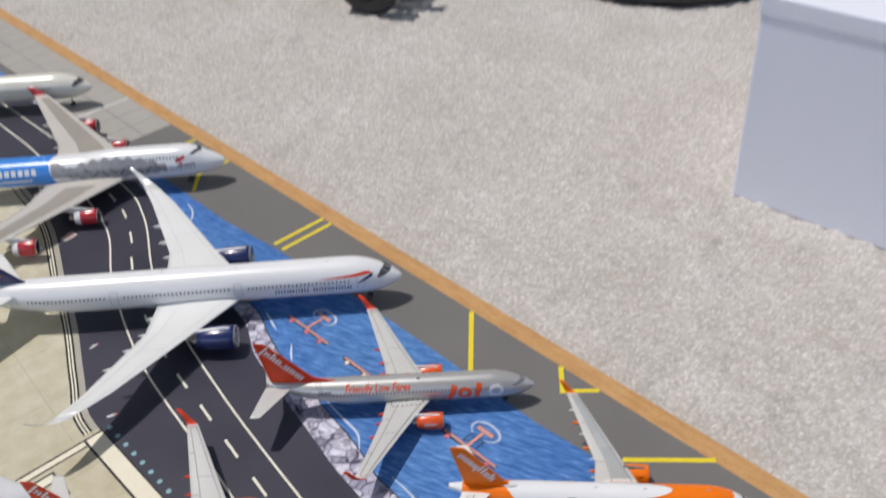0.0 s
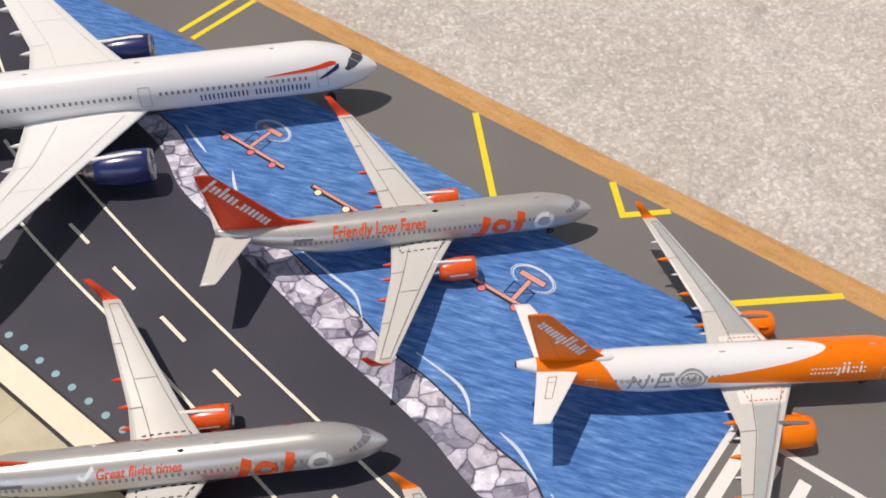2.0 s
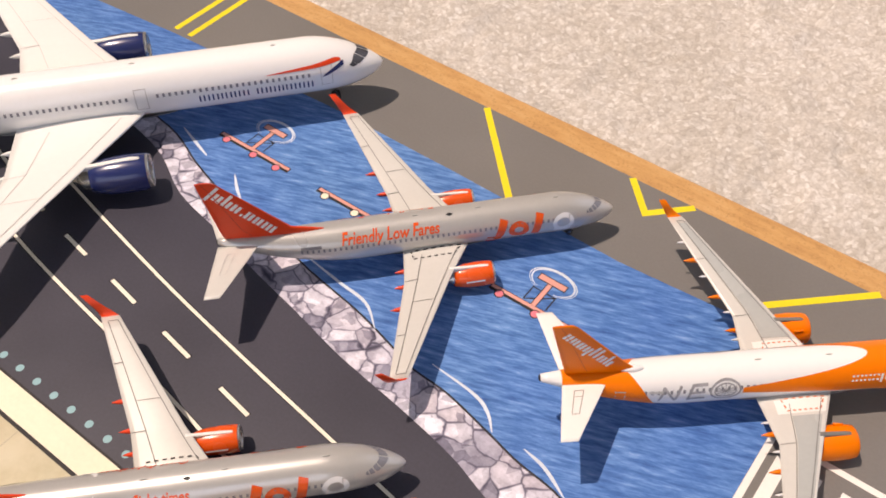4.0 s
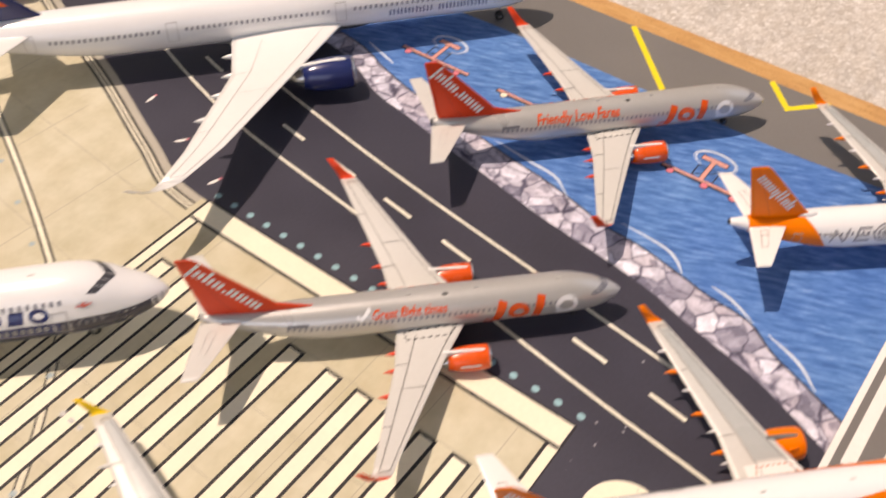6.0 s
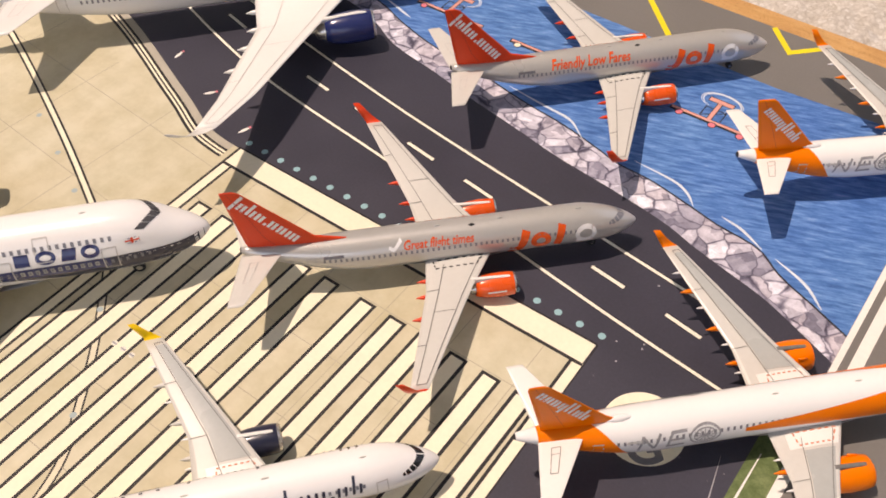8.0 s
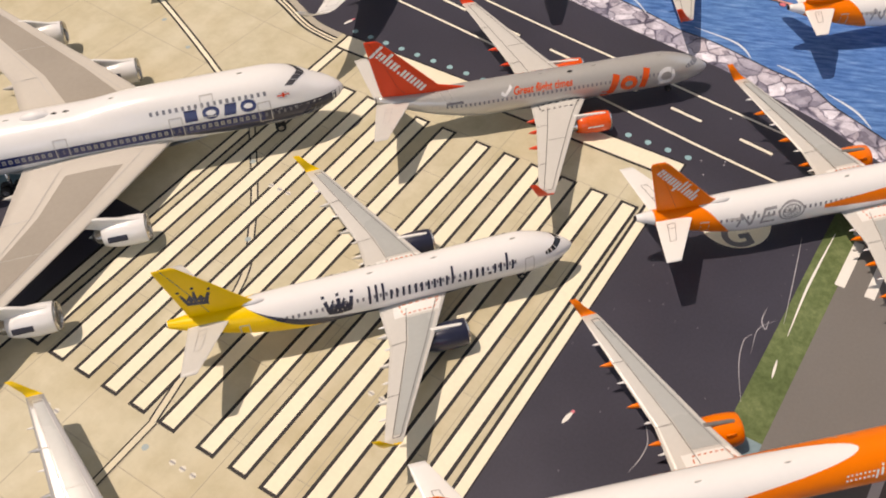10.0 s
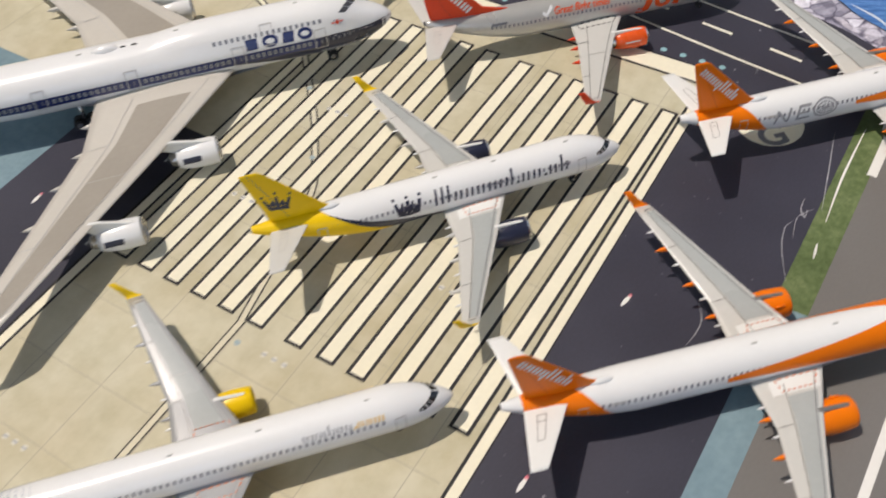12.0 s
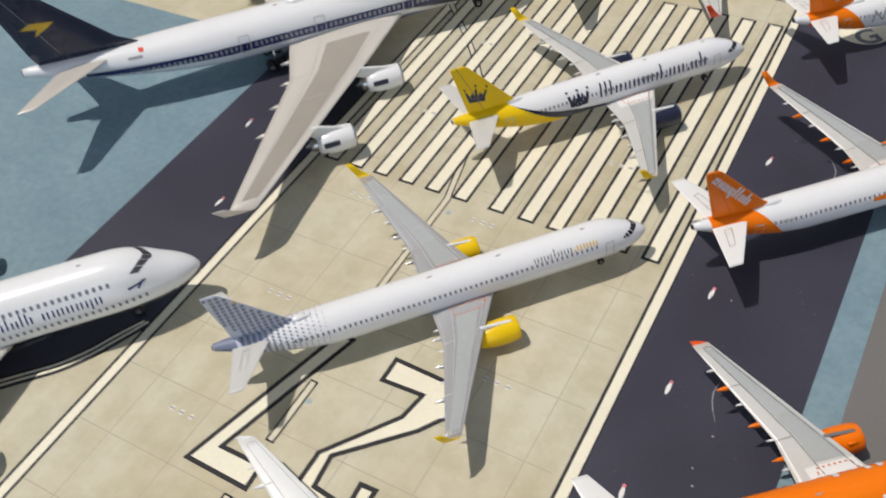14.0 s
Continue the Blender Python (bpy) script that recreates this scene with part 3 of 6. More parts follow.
def numeral(name, pts):
    flat(name + "_outline", pts, "ink", 4)
    inner = []
    for i, p in enumerate(pts):
        a, c = Vector(pts[i - 1]), Vector(pts[(i + 1) % len(pts)])
        u, v = (Vector(p) - a).normalized(), (c - Vector(p)).normalized()
        n1, n2 = Vector((u.y, -u.x)), Vector((v.y, -v.x))
        q = (n1 + n2) / max(0.25, 1 + n1.dot(n2))
        inner.append((p[0] + q.x * 1.2, p[1] + q.y * 1.2))
    bm = bmesh.new()
    f = bm.faces.new([bm.verts.new((x * MM, y * MM, 5 * 0.012 * MM)) for x, y in inner])
    f.normal_update()
    if f.normal.z < 0:
        f.normal_flip()
    bmesh.ops.triangulate(bm, faces=bm.faces[:])
    part(name, bm, M["cream"], sheet, "cream runway numeral with dark outline", smooth=False)


numeral("runway_numeral", two)
numeral("runway_numeral", [*reversed(one)] if sum(a[0] * c[1] - c[0] * a[1] for a, c in zip(one, one[1:] + one[:1])) > 0 else one)
for x, y in ((-61.5, -207.5), (-61.8, -139.5), (-60.8, -238.5), (-169.7, -23.8), (-152.6, -30.8), (-137.1, -37.7), (-100.5, -60), (-82.6, -82.6)):
    disc("blue_dot", x, y, 0.8, "dot_pale", 6, 14)
for x, y in ((-87.3, -223.3), (-87.7, -183.5), (-24.2, -183.9), (-87.9, -143.6), (-51.4, -139), (-24.3, -223.6), (-87.2, -64.5), (-26, -103.1), (-89.9, -103.3), (-88, -263)):
    for k in (-1, 0, 1):
        disc("light_symbol", x + 2.9 * k, y, 0.75, "symbol", 6, 14)
        rect("light_symbol_bar", x + 2.9 * k - 0.75, x + 2.9 * k + 0.75, y - 0.22, y + 0.22, "grey", 7)
# slab joints of the concrete
for x in (-99.6, -81.5, -63.5, -45.4, -27.3, -9.5):
    rect("slab_joint", x - 0.12, x + 0.12, -420, -7.2, "joint", 3)
for i in range(23):
    y = -20.5 - 17.9 * i
    rect("slab_joint", -109.3, -3.0, y - 0.12, y + 0.12, "joint", 3)
for i in range(9):
    ribbon("slab_joint", [(-420, -18 - 26 * i + 30), (-113.5, -18 - 26 * i + 8)], 0.25, "joint", 3) if i < 3 else None
for i in range(8):
    ribbon("slab_joint", [(-140 - 30 * i, 0 + 6 * i), (-146 - 30 * i, -89)], 0.25, "joint", 2)
# double line across the apron
ribbon("apron_line_outline", smooth_line([(-430, 66), (-330, 36), (-250, 10), (-214.2, -2), (-184.7, -13.5), (-150, -28.5), (-113.3, -46)], 5), 2.4, "ink", 3)
ribbon("apron_line", smooth_line([(-430, 66), (-330, 36), (-250, 10), (-214.2, -2), (-184.7, -13.5), (-150, -28.5), (-113.3, -46)], 5), 1.2, "cream", 4)
# yellow stands on the grey apron
for pts in (((-161.3, 109.8), (-161.3, 137.8)), ((-155.2, 109.8), (-155.2, 137.8)), ((-62.6, 137.5), (-37.2, 111.5)), ((28.7, 117.5), (51, 138.6)), ((-229, 108.8), (-241.3, 119.8), (-241.3, 137.5)), ((-274.3, 137.5), (-274.3, 128)), ((120, 120), (142, 138))):
    ribbon("yellow_line", pts, 1.9, "yellow", 3, "yellow stand line")
ribbon("yellow_line", [(-15.4, 137.6), (-6.6, 128.2), (2.8, 137.6)], 1.9, "yellow", 3, "yellow stand line")
# pale slabs by the far stand
rect("pale_slab", -560, -300, 106, 137.6, "tile", 2, "pale grey printed slabs")
for x in (-332, -316, -366, -383, -400, -417, -434, -451, -468, -485, -502, -519):
    rect("slab_joint", x - 0.25, x + 0.25, 106, 137.6, "apron", 3)
rect("slab_joint", -560, -300, 120.5, 121, "mid_grey", 3)
ribbon("white_line", [(-349, 106), (-349, 137.6)], 1.2, "white", 3)
# printed landing stages with foam
def stage(x, y, float_ink="rose", head=True):
    ribbon("stage_outline", [(x - 12.7, y - 0.15), (x + 12.7, y + 0.15)], 1.9, "ink", 4)
    ribbon("stage", [(x - 12.4, y + 0.15), (x + 12.4, y + 0.45)], 0.95, "pink", 5, "printed pink landing stage")
    for dx in (-9.5, 0.6, 9):
        disc("float_outline", x + dx, y - 1.1, 1.3, "ink", 6, 16)
        disc("float", x + dx, y - 1.1, 1.02, float_ink, 7, 16)
    if not head:
        return
    ribbon("stage_arm_outline", [(x - 1.2, y + 0.8), (x - 1.2, y + 8.6)], 1.6, "ink", 4)
    ribbon("stage_arm", [(x - 1.2, y + 0.8), (x - 1.2, y + 8.6)], 1.15, "pink", 5)
    ribbon("stage_head_outline", [(x - 5.0, y + 9.4), (x + 2.8, y + 9.4)], 2.1, "ink", 5)
    ribbon("stage_head", [(x - 4.75, y + 9.4), (x + 2.55, y + 9.4)], 1.6, "pink", 6)
    for a, c in (((-4.2, 1.2), (-4.2, 6)), ((2.0, 1.2), (2.0, 6)), ((-4.2, 5.6), (2.0, 5.6)), ((-4.2, 1.2), (2.0, 5.6))):
        ribbon("stage_brace", [(x + a[0], y + a[1]), (x + c[0], y + c[1])], 0.35, "ink", 4)
    for rx, w in ((5.7, 0.55), (6.3, 0.3)):
        arc = [(x - 1.0 + rx * math.cos(t), y + 9.4 + rx * 0.6 * math.sin(t)) for t in (math.radians(a) for a in range(-70, 245, 12))]
        ribbon("foam_ring", arc, w, "foam", 4, taper=True)


stage(-102.5, 84.5)
stage(-66.5, 84.5, "cream", False)
stage(-12.0, 85.3)
for pts in (((-125, 79.7), (-117, 77.2), (-111.6, 75.6)), ((-100.4, 75), (-96, 71.5), (-92.2, 69.2)), ((-67, 65.5), (-54, 64), (-45, 63), (-38.4, 58.5)), ((-22, 58.8), (-10, 58), (-5, 56), (-1.5, 52.6)), ((6, 53.5), (12, 52.3), (19, 48.9)), ((23, 48), (32, 44.5), (38, 39.5)), ((-221.5, 100.8), (-214, 99), (-208.5, 95.5), (-206.5, 92.5)), ((-150, 83), (-140, 81), (-134, 80.5))):
    ribbon("foam_line", smooth_line(pts, 6), 0.85, "foam", 4, taper=True)
# round taxi sign with its letter
disc("sign_disc", 19.1, -13.0, 9.0, "cream", 3, 40)


def flat_letter(letter, x, y, h, turn):
    cu = bpy.data.curves.new("letter", "FONT")
    cu.offset = 0.0003
    cu.body, cu.size, cu.align_x, cu.align_y = letter, h * MM, "CENTER", "CENTER"
    tmp = bpy.data.objects.new("letter", cu)
    scene.collection.objects.link(tmp)
    me = bpy.data.meshes.new_from_object(tmp.evaluated_get(bpy.context.evaluated_depsgraph_get()))
    bpy.data.objects.remove(tmp)
    bpy.data.curves.remove(cu)
    bm = bmesh.new()
    bm.from_mesh(me)
    bpy.data.meshes.remove(me)
    ob = part("sign_letter", bm, M["mid_grey"], sheet, "dark grey taxi sign letter", smooth=False)
    ob.matrix_basis = pose(x * MM, y * MM, 4 * 0.012 * MM, 0, 0, turn)


flat_letter("G", 21.6, -17.6, 10.5, 45)
# zebra on the apron beyond the grass strip
ribbon("white_line", [(46.3, 88), (46.3, 20), (46.3, -2)], 1.5, "white", 3, "white apron border line")
ribbon("white_line", [(46.3, 88), (86, 88)], 1.5, "white", 3)
for i in range(5):
    x = 50.2 + 7.0 * i
    rect("zebra_bar", x - 1.4, x + 1.4, 26, 84, "white", 3, "white zebra bar")
    rect("zebra_bar", x - 2.3 - 1.2, x - 2.3 + 1.2, -20, -4, "white", 3, "white zebra bar")
ribbon("white_line", [(70.3, -40), (70.3, -615)], 2.0, "white", 3, "white apron line")
# scuffs and printed specks on the taxiway
rng = random.Random(5)
for x, y in ((10.4, -85.6), (11.4, -137.7), (11.6, -168.3), (12.0, -197.3), (-124.9, -162.5), (-157.7, 19.2), (-136.8, 11.9), (-117.2, 5.9), (-138.9, -130.3)):
    a = rng.uniform(-0.3, 0.5) + 1.2
    d = Vector((math.cos(a), math.sin(a)))
    ribbon("printed_speck", smooth_line([(x - d.x * 1.9, y - d.y * 1.9), (x, y), (x + d.x * 1.9, y + d.y * 1.9)], 4), 1.05, "white", 3, taper=True)
    disc("printed_speck_tip", x + d.x * 1.9, y + d.y * 1.9, 0.45, "rose", 4, 8)
flat("printed_sign", [(-239.6, 43.4), (-241.6, 50.3), (-237.2, 51.0), (-236.0, 44.5)], "sign", 3, "pale pink printed ground sign")
for k in (0.3, 0.55, 0.8):
    ribbon("sign_bar", [(-238.9 - 1.8 * k, 44.3 + 6.2 * k), (-236.7 - 1.0 * k, 45.2 + 5.4 * k)], 0.7, "pink", 4)
for i in range(70):
    x, y = rng.uniform(2, 38), rng.uniform(-200, -5)
    disc("dust_speck", x, y, rng.uniform(0.07, 0.2), "dust", 3, 6)
for x, y in ((24.4, -176.1), (23.1, -185.3), (24.4, -189.3), (16.4, -137.8), (8.9, 6.4), (9.1, 5.0), (3.3, 3.5), (5.9, -1.4), (3.6, 23.7)):
    disc("pale_chip", x, y, 0.27, "scuff", 4, 7)
# pale creases in the print and a few fibres lying on it
for w, mat, pts in ((0.6, "white", ((41.9, -4.0), (41.7, -17.0), (41.8, -26.6), (42.6, -40.4))),
                    (0.22, "scuff", ((35.3, -9.4), (37.9, -22.4), (40.7, -37.5))),
                    (0.6, "white", ((42.9, -48.0), (43.6, -53.2))),
                    (0.2, "scuff", ((35.6, -44.0), (34.7, -47.0), (36.2, -53.7), (40.1, -62.5))),
                    (0.25, "scuff", ((35.8, -35.2), (36.1, -39.2), (37.7, -41.3), (37.5, -38.4))),
                    (0.22, "scuff", ((25.1, -78.0), (27.4, -82.1), (27.7, -86.1), (27.0, -90.6))),
                    (0.22, "scuff", ((21.3, -161.9), (21.0, -165.0), (21.7, -168.3), (23.7, -172.4))),
                    (0.13, "scuff", ((38.9, -37.6), (36.3, -42.1), (37.3, -49.3)))):
    ribbon("crease" if mat == "white" else "fibre", smooth_line(pts, 6), w, mat, 4, taper=True)


# ---- model aircraft: sizes in full-scale metres, built at 1:400; nose at the origin, facing +x, wheels on z = 0 ----
LIFT = 0.1 * MM


def clamp01(v):
    return max(0.0, min(1.0, v))


class Hull:
    """The outer skin of a fuselage: a point for each station x and angle, and for each height on a side."""

    def __init__(self, length, width, bottom, top, nose_z, tail_z, nose_len, tail_len, hump=None, tail_r=0.32):
        self.length, self.width, self.bottom, self.top = length, width, bottom, top
        self.nose_z, self.tail_z, self.nose_len, self.tail_len, self.hump, self.tail_r = nose_z, tail_z, nose_len, tail_len, hump, tail_r

    def section(self, x):
        s = -x
        f = clamp01(s / self.nose_len)
        g = clamp01(s / (self.nose_len * 0.8))
        hw = self.width / 2 * (1 - (1 - f) ** 2.1) ** 0.62
        zt = self.nose_z + (self.top - self.nose_z) * (1 - (1 - f) ** 1.75) ** (0.62 if self.hump else 0.80)
        zb = self.nose_z - (self.nose_z - self.bottom) * (1 - (1 - g) ** 2.2) ** 0.62
        u = clamp01((s - (self.length - self.tail_len)) / self.tail_len)
        zb += (self.tail_z - self.tail_r - self.bottom) * (u ** 1.55)
        zt += (self.tail_z + self.tail_r - self.top) * (u ** 2.6)
        hw = hw * (1 - u ** 1.75) + self.tail_r * u
        return hw, zt, zb

    def point(self, x, a, out=0.0):
        """a: degrees; 0 is the right flank, 90 the top, 180 the left flank, -90 the belly."""
        hw, zt, zb = self.section(x)
        zc, hh = (zt + zb) / 2, max(0.004, (zt - zb) / 2)
        hw = max(0.004, hw)
        c, s = math.cos(radians(a)), math.sin(radians(a))
        r = 1 / math.sqrt((c / hw) ** 2 + (s / hh) ** 2)
        if self.hump and s > 0:
            start, full, end, gone, zl, ry, rz = self.hump
            d = -x
            k = clamp01((d - start) / (full - start)) if d < full else 1 - clamp01((d - end) / (gone - end))
            k = (1 - (1 - k) ** 2.2) ** 0.8 if d < full else k * k * (3 - 2 * k)
            if k > 0.01:
                cz, qy, qz = zl - zc - (1 - k) * 2.2, ry * (0.75 + 0.25 * k), rz * (0.75 + 0.25 * k)
                A = (c / qy) ** 2 + (s / qz) ** 2
                B = -2 * s * cz / qz ** 2
                C = (cz / qz) ** 2 - 1
                disc_ = B * B - 4 * A * C
                if disc_ > 0:
                    r = max(r, (-B + math.sqrt(disc_)) / (2 * A))
        r += out
        return Vector((x, -c * r, zc + s * r)) * K

    def at_height(self, x, z, left=False, out=0.03):
        lo, hi = -89.0, 89.0
        for _ in range(16):
            mid = (lo + hi) / 2
            if self.point(x, mid).z / K < z:
                lo = mid
            else:
                hi = mid
        a = (lo + hi) / 2
        return self.point(x, 180 - a if left else a, out)

    def mesh(self):
        bm = bmesh.new()
        n, rings = 40, []
        L = self.length
        xs = [0.02 * L * (i / 12) ** 2 for i in range(1, 12)] + [0.02 * L + (L * 0.28) * i / 26 for i in range(27)] + [0.30 * L + 0.7 * L * i / 40 for i in range(1, 41)]
        tip = bm.verts.new(self.point(-0.001, 0) * 0 + Vector((0, 0, self.nose_z)) * K)
        for s in xs:
            rings.append([bm.verts.new(self.point(-s, 360 * i / n)) for i in range(n)])
        for i in range(n):
            bm.faces.new((tip, rings[0][i], rings[0][(i + 1) % n]))
            for a, b in zip(rings, rings[1:]):
                bm.faces.new((a[i], b[i], b[(i + 1) % n], a[(i + 1) % n]))
        bm.faces.new(rings[-1])
        bmesh.ops.recalc_face_normals(bm, faces=bm.faces[:])
        return bm


def grid_bm(rows):
    bm = bmesh.new()
    vs = [[bm.verts.new(p) for p in row] for row in rows]
    for a, b in zip(vs, vs[1:]):
        for i in range(len(a) - 1):
            bm.faces.new((a[i], a[i + 1], b[i + 1], b[i]))
    return bm


def join(bms):
    out = bmesh.new()
    for b in bms:
        me = bpy.data.meshes.new("piece")
        b.to_mesh(me)
        b.free()
        out.from_mesh(me)
        bpy.data.meshes.remove(me)
    return out


def wrap(hull, x0, x1, a0, a1, out=0.025, nx=14, na=24):
    """A painted zone round the fuselage; x0 and x1 may depend on the angle."""
    f = lambda v, a: v(a) if callable(v) else v
    angles = [a0 + (a1 - a0) * j / na for j in range(na + 1)]
    return grid_bm([[hull.point(f(x0, a) + (f(x1, a) - f(x0, a)) * i / nx, a, out) for a in angles] for i in range(nx + 1)])


def band(hull, xs, low, high, left=False, out=0.03, nz=5):
    """A painted band between two heights, each a number or a function of x."""
    f = lambda v, x: v(x) if callable(v) else v
    return grid_bm([[hull.at_height(x, f(low, x) + (f(high, x) - f(low, x)) * j / nz, left, out) for j in range(nz + 1)] for x in xs])


def span(x0, x1, n):
    return [x0 + (x1 - x0) * i / n for i in range(n + 1)]


def quad(hull, x, z, w, h, lean=0.0, left=False, out=0.03, n=1):
    return grid_bm([[hull.at_height(x + w * (i / n - 0.5) + lean * h * (j / n - 0.5), z + h * (j / n - 0.5), left, out) for j in range(n + 1)] for i in range(n + 1)])


def stroke(hull, pts, w, left=False, out=0.035, closed=False):
    """A thin painted line on the flank through (x, z) points."""
    rows, fine = [], []
    ends = list(zip(pts, pts[1:] + pts[:1])) if closed else list(zip(pts, pts[1:]))
    for p, q in ends:
        k = max(1, int((Vector(q) - Vector(p)).length / 0.3))
        fine += [(p[0] + (q[0] - p[0]) * i / k, p[1] + (q[1] - p[1]) * i / k) for i in range(k)]
    pts = fine if closed else fine + [pts[-1]]
    n = len(pts)
    for i, p in enumerate(pts):
        a = pts[(i - 1) % n] if closed or i else p
        b = pts[(i + 1) % n] if closed or i < n - 1 else p
        d = (Vector(b) - Vector(a)).normalized()
        u, v = Vector(p) - Vector(a), Vector(b) - Vector(p)
        e = w / 2
        if u.length > 1e-6 and v.length > 1e-6:
            e /= max(0.6, math.sqrt(max(0.0, (1 + u.normalized().dot(v.normalized())) / 2)))
        rows.append([hull.at_height(p[0] + s * d.y * e, p[1] - s * d.x * e, left, out) for s in (-1, 1)])
    if closed:
        rows.append(rows[0])
    return grid_bm(rows)


def ring_points(x, z, rx, rz, n=28):
    return [(x + rx * math.cos(2 * math.pi * i / n), z + rz * math.sin(2 * math.pi * i / n)) for i in range(n)]


# plain upright bars, dots and blocks that stand for a painted name: advance, then lines in a square of height 1
SHAPES = {
    "u": (0.70, [[(0.12, 0.0), (0.12, 0.62)], [(0.45, 0.0), (0.45, 0.62)]]),
    "h": (0.70, [[(0.12, 0.0), (0.12, 1.0)], [(0.45, 0.0), (0.45, 0.62)]]),
    "y": (0.70, [[(0.12, 0.0), (0.12, 0.62)], [(0.45, -0.3), (0.45, 0.62)]]),
    "d": (0.70, [[(0.12, 0.0), (0.12, 0.62)], [(0.45, 0.0), (0.45, 1.0)]]),
    "l": (0.38, [[(0.14, 0.0), (0.14, 1.0)]]),
    "j": (0.38, [[(0.14, -0.3), (0.14, 1.0)]]),
    "i": (0.36, [[(0.14, 0.0), (0.14, 0.62)]]),
    "m": (1.02, [[(0.12, 0.0), (0.12, 0.62)], [(0.45, 0.0), (0.45, 0.62)], [(0.78, 0.0), (0.78, 0.62)]]),
    "H": (0.86, [[(0.14, 0.0), (0.14, 1.0)], [(0.56, 0.0), (0.56, 1.0)]]),
    "M": (1.20, [[(0.14, 0.0), (0.14, 1.0)], [(0.52, 0.0), (0.52, 1.0)], [(0.90, 0.0), (0.90, 1.0)]]),
    "I": (0.42, [[(0.16, 0.0), (0.16, 1.0)]]),
    ".": (0.34, [[(0.06, 0.09), (0.24, 0.09)]]),
    "-": (0.50, []),
}


def shape_lines(pattern):
    """The lines of each shape in a row, and the row's whole advance."""
    at, out = 0.0, []
    for ch in pattern:
        adv, lines = SHAPES[ch]
        if lines:
            out.append([[(at + u, v) for u, v in line] for line in lines])
        at += adv
    return out, at


def sign_shapes(hull, x0, x1, z, h, pattern, left=False, lean=0.0, weight=0.17, slope=0.0):
    """Plain painted shapes from x0 to x1 on a flank, standing on height z, one mesh each."""
    glyphs, total = shape_lines(pattern)
    k = (x1 - x0) / total
    out = []
    for lines in glyphs:
        bms = [stroke(hull, [((x0 + u * k + lean * v * h) if not left else (x1 - u * k + lean * v * h), z + v * h + slope * u * k) for u, v in line], weight * h * (1.3 if len(line) == 2 and line[0][1] == line[1][1] else 1.0), left, 0.04) for line in lines]
        out.append(join(bms))
    return out


def named(c, shapes, mat, label):
    for bm in shapes:
        part("name_shape", bm, M[mat], c.body, label)


def lettering(hull, words, x, z, h, slope=0.0, left=False, shear=0.2, out=0.045):
    """Readable words laid on the flank, in the built-in font."""
    cu = bpy.data.curves.new("words", "FONT")
    cu.body, cu.size, cu.shear, cu.resolution_u, cu.offset = words, h, shear, 3, 0.018 * h
    tmp = bpy.data.objects.new("words", cu)
    scene.collection.objects.link(tmp)
    dg = bpy.context.evaluated_depsgraph_get()
    me = bpy.data.meshes.new_from_object(tmp.evaluated_get(dg))
    bpy.data.objects.remove(tmp)
    bpy.data.curves.remove(cu)
    bm = bmesh.new()
    bm.from_mesh(me)
    bpy.data.meshes.remove(me)
    bmesh.ops.triangulate(bm, faces=bm.faces[:])
    longest = [e for e in bm.edges if e.calc_length() > 0.3 * h]
    if longest:
        bmesh.ops.subdivide_edges(bm, edges=longest, cuts=2)
    width = max(v.co.x for v in bm.verts)
    for v in bm.verts:
        dx = v.co.x
        v.co = hull.at_height(x + dx if not left else x + width - dx, z + v.co.y + slope * dx, left, out)
    return bm


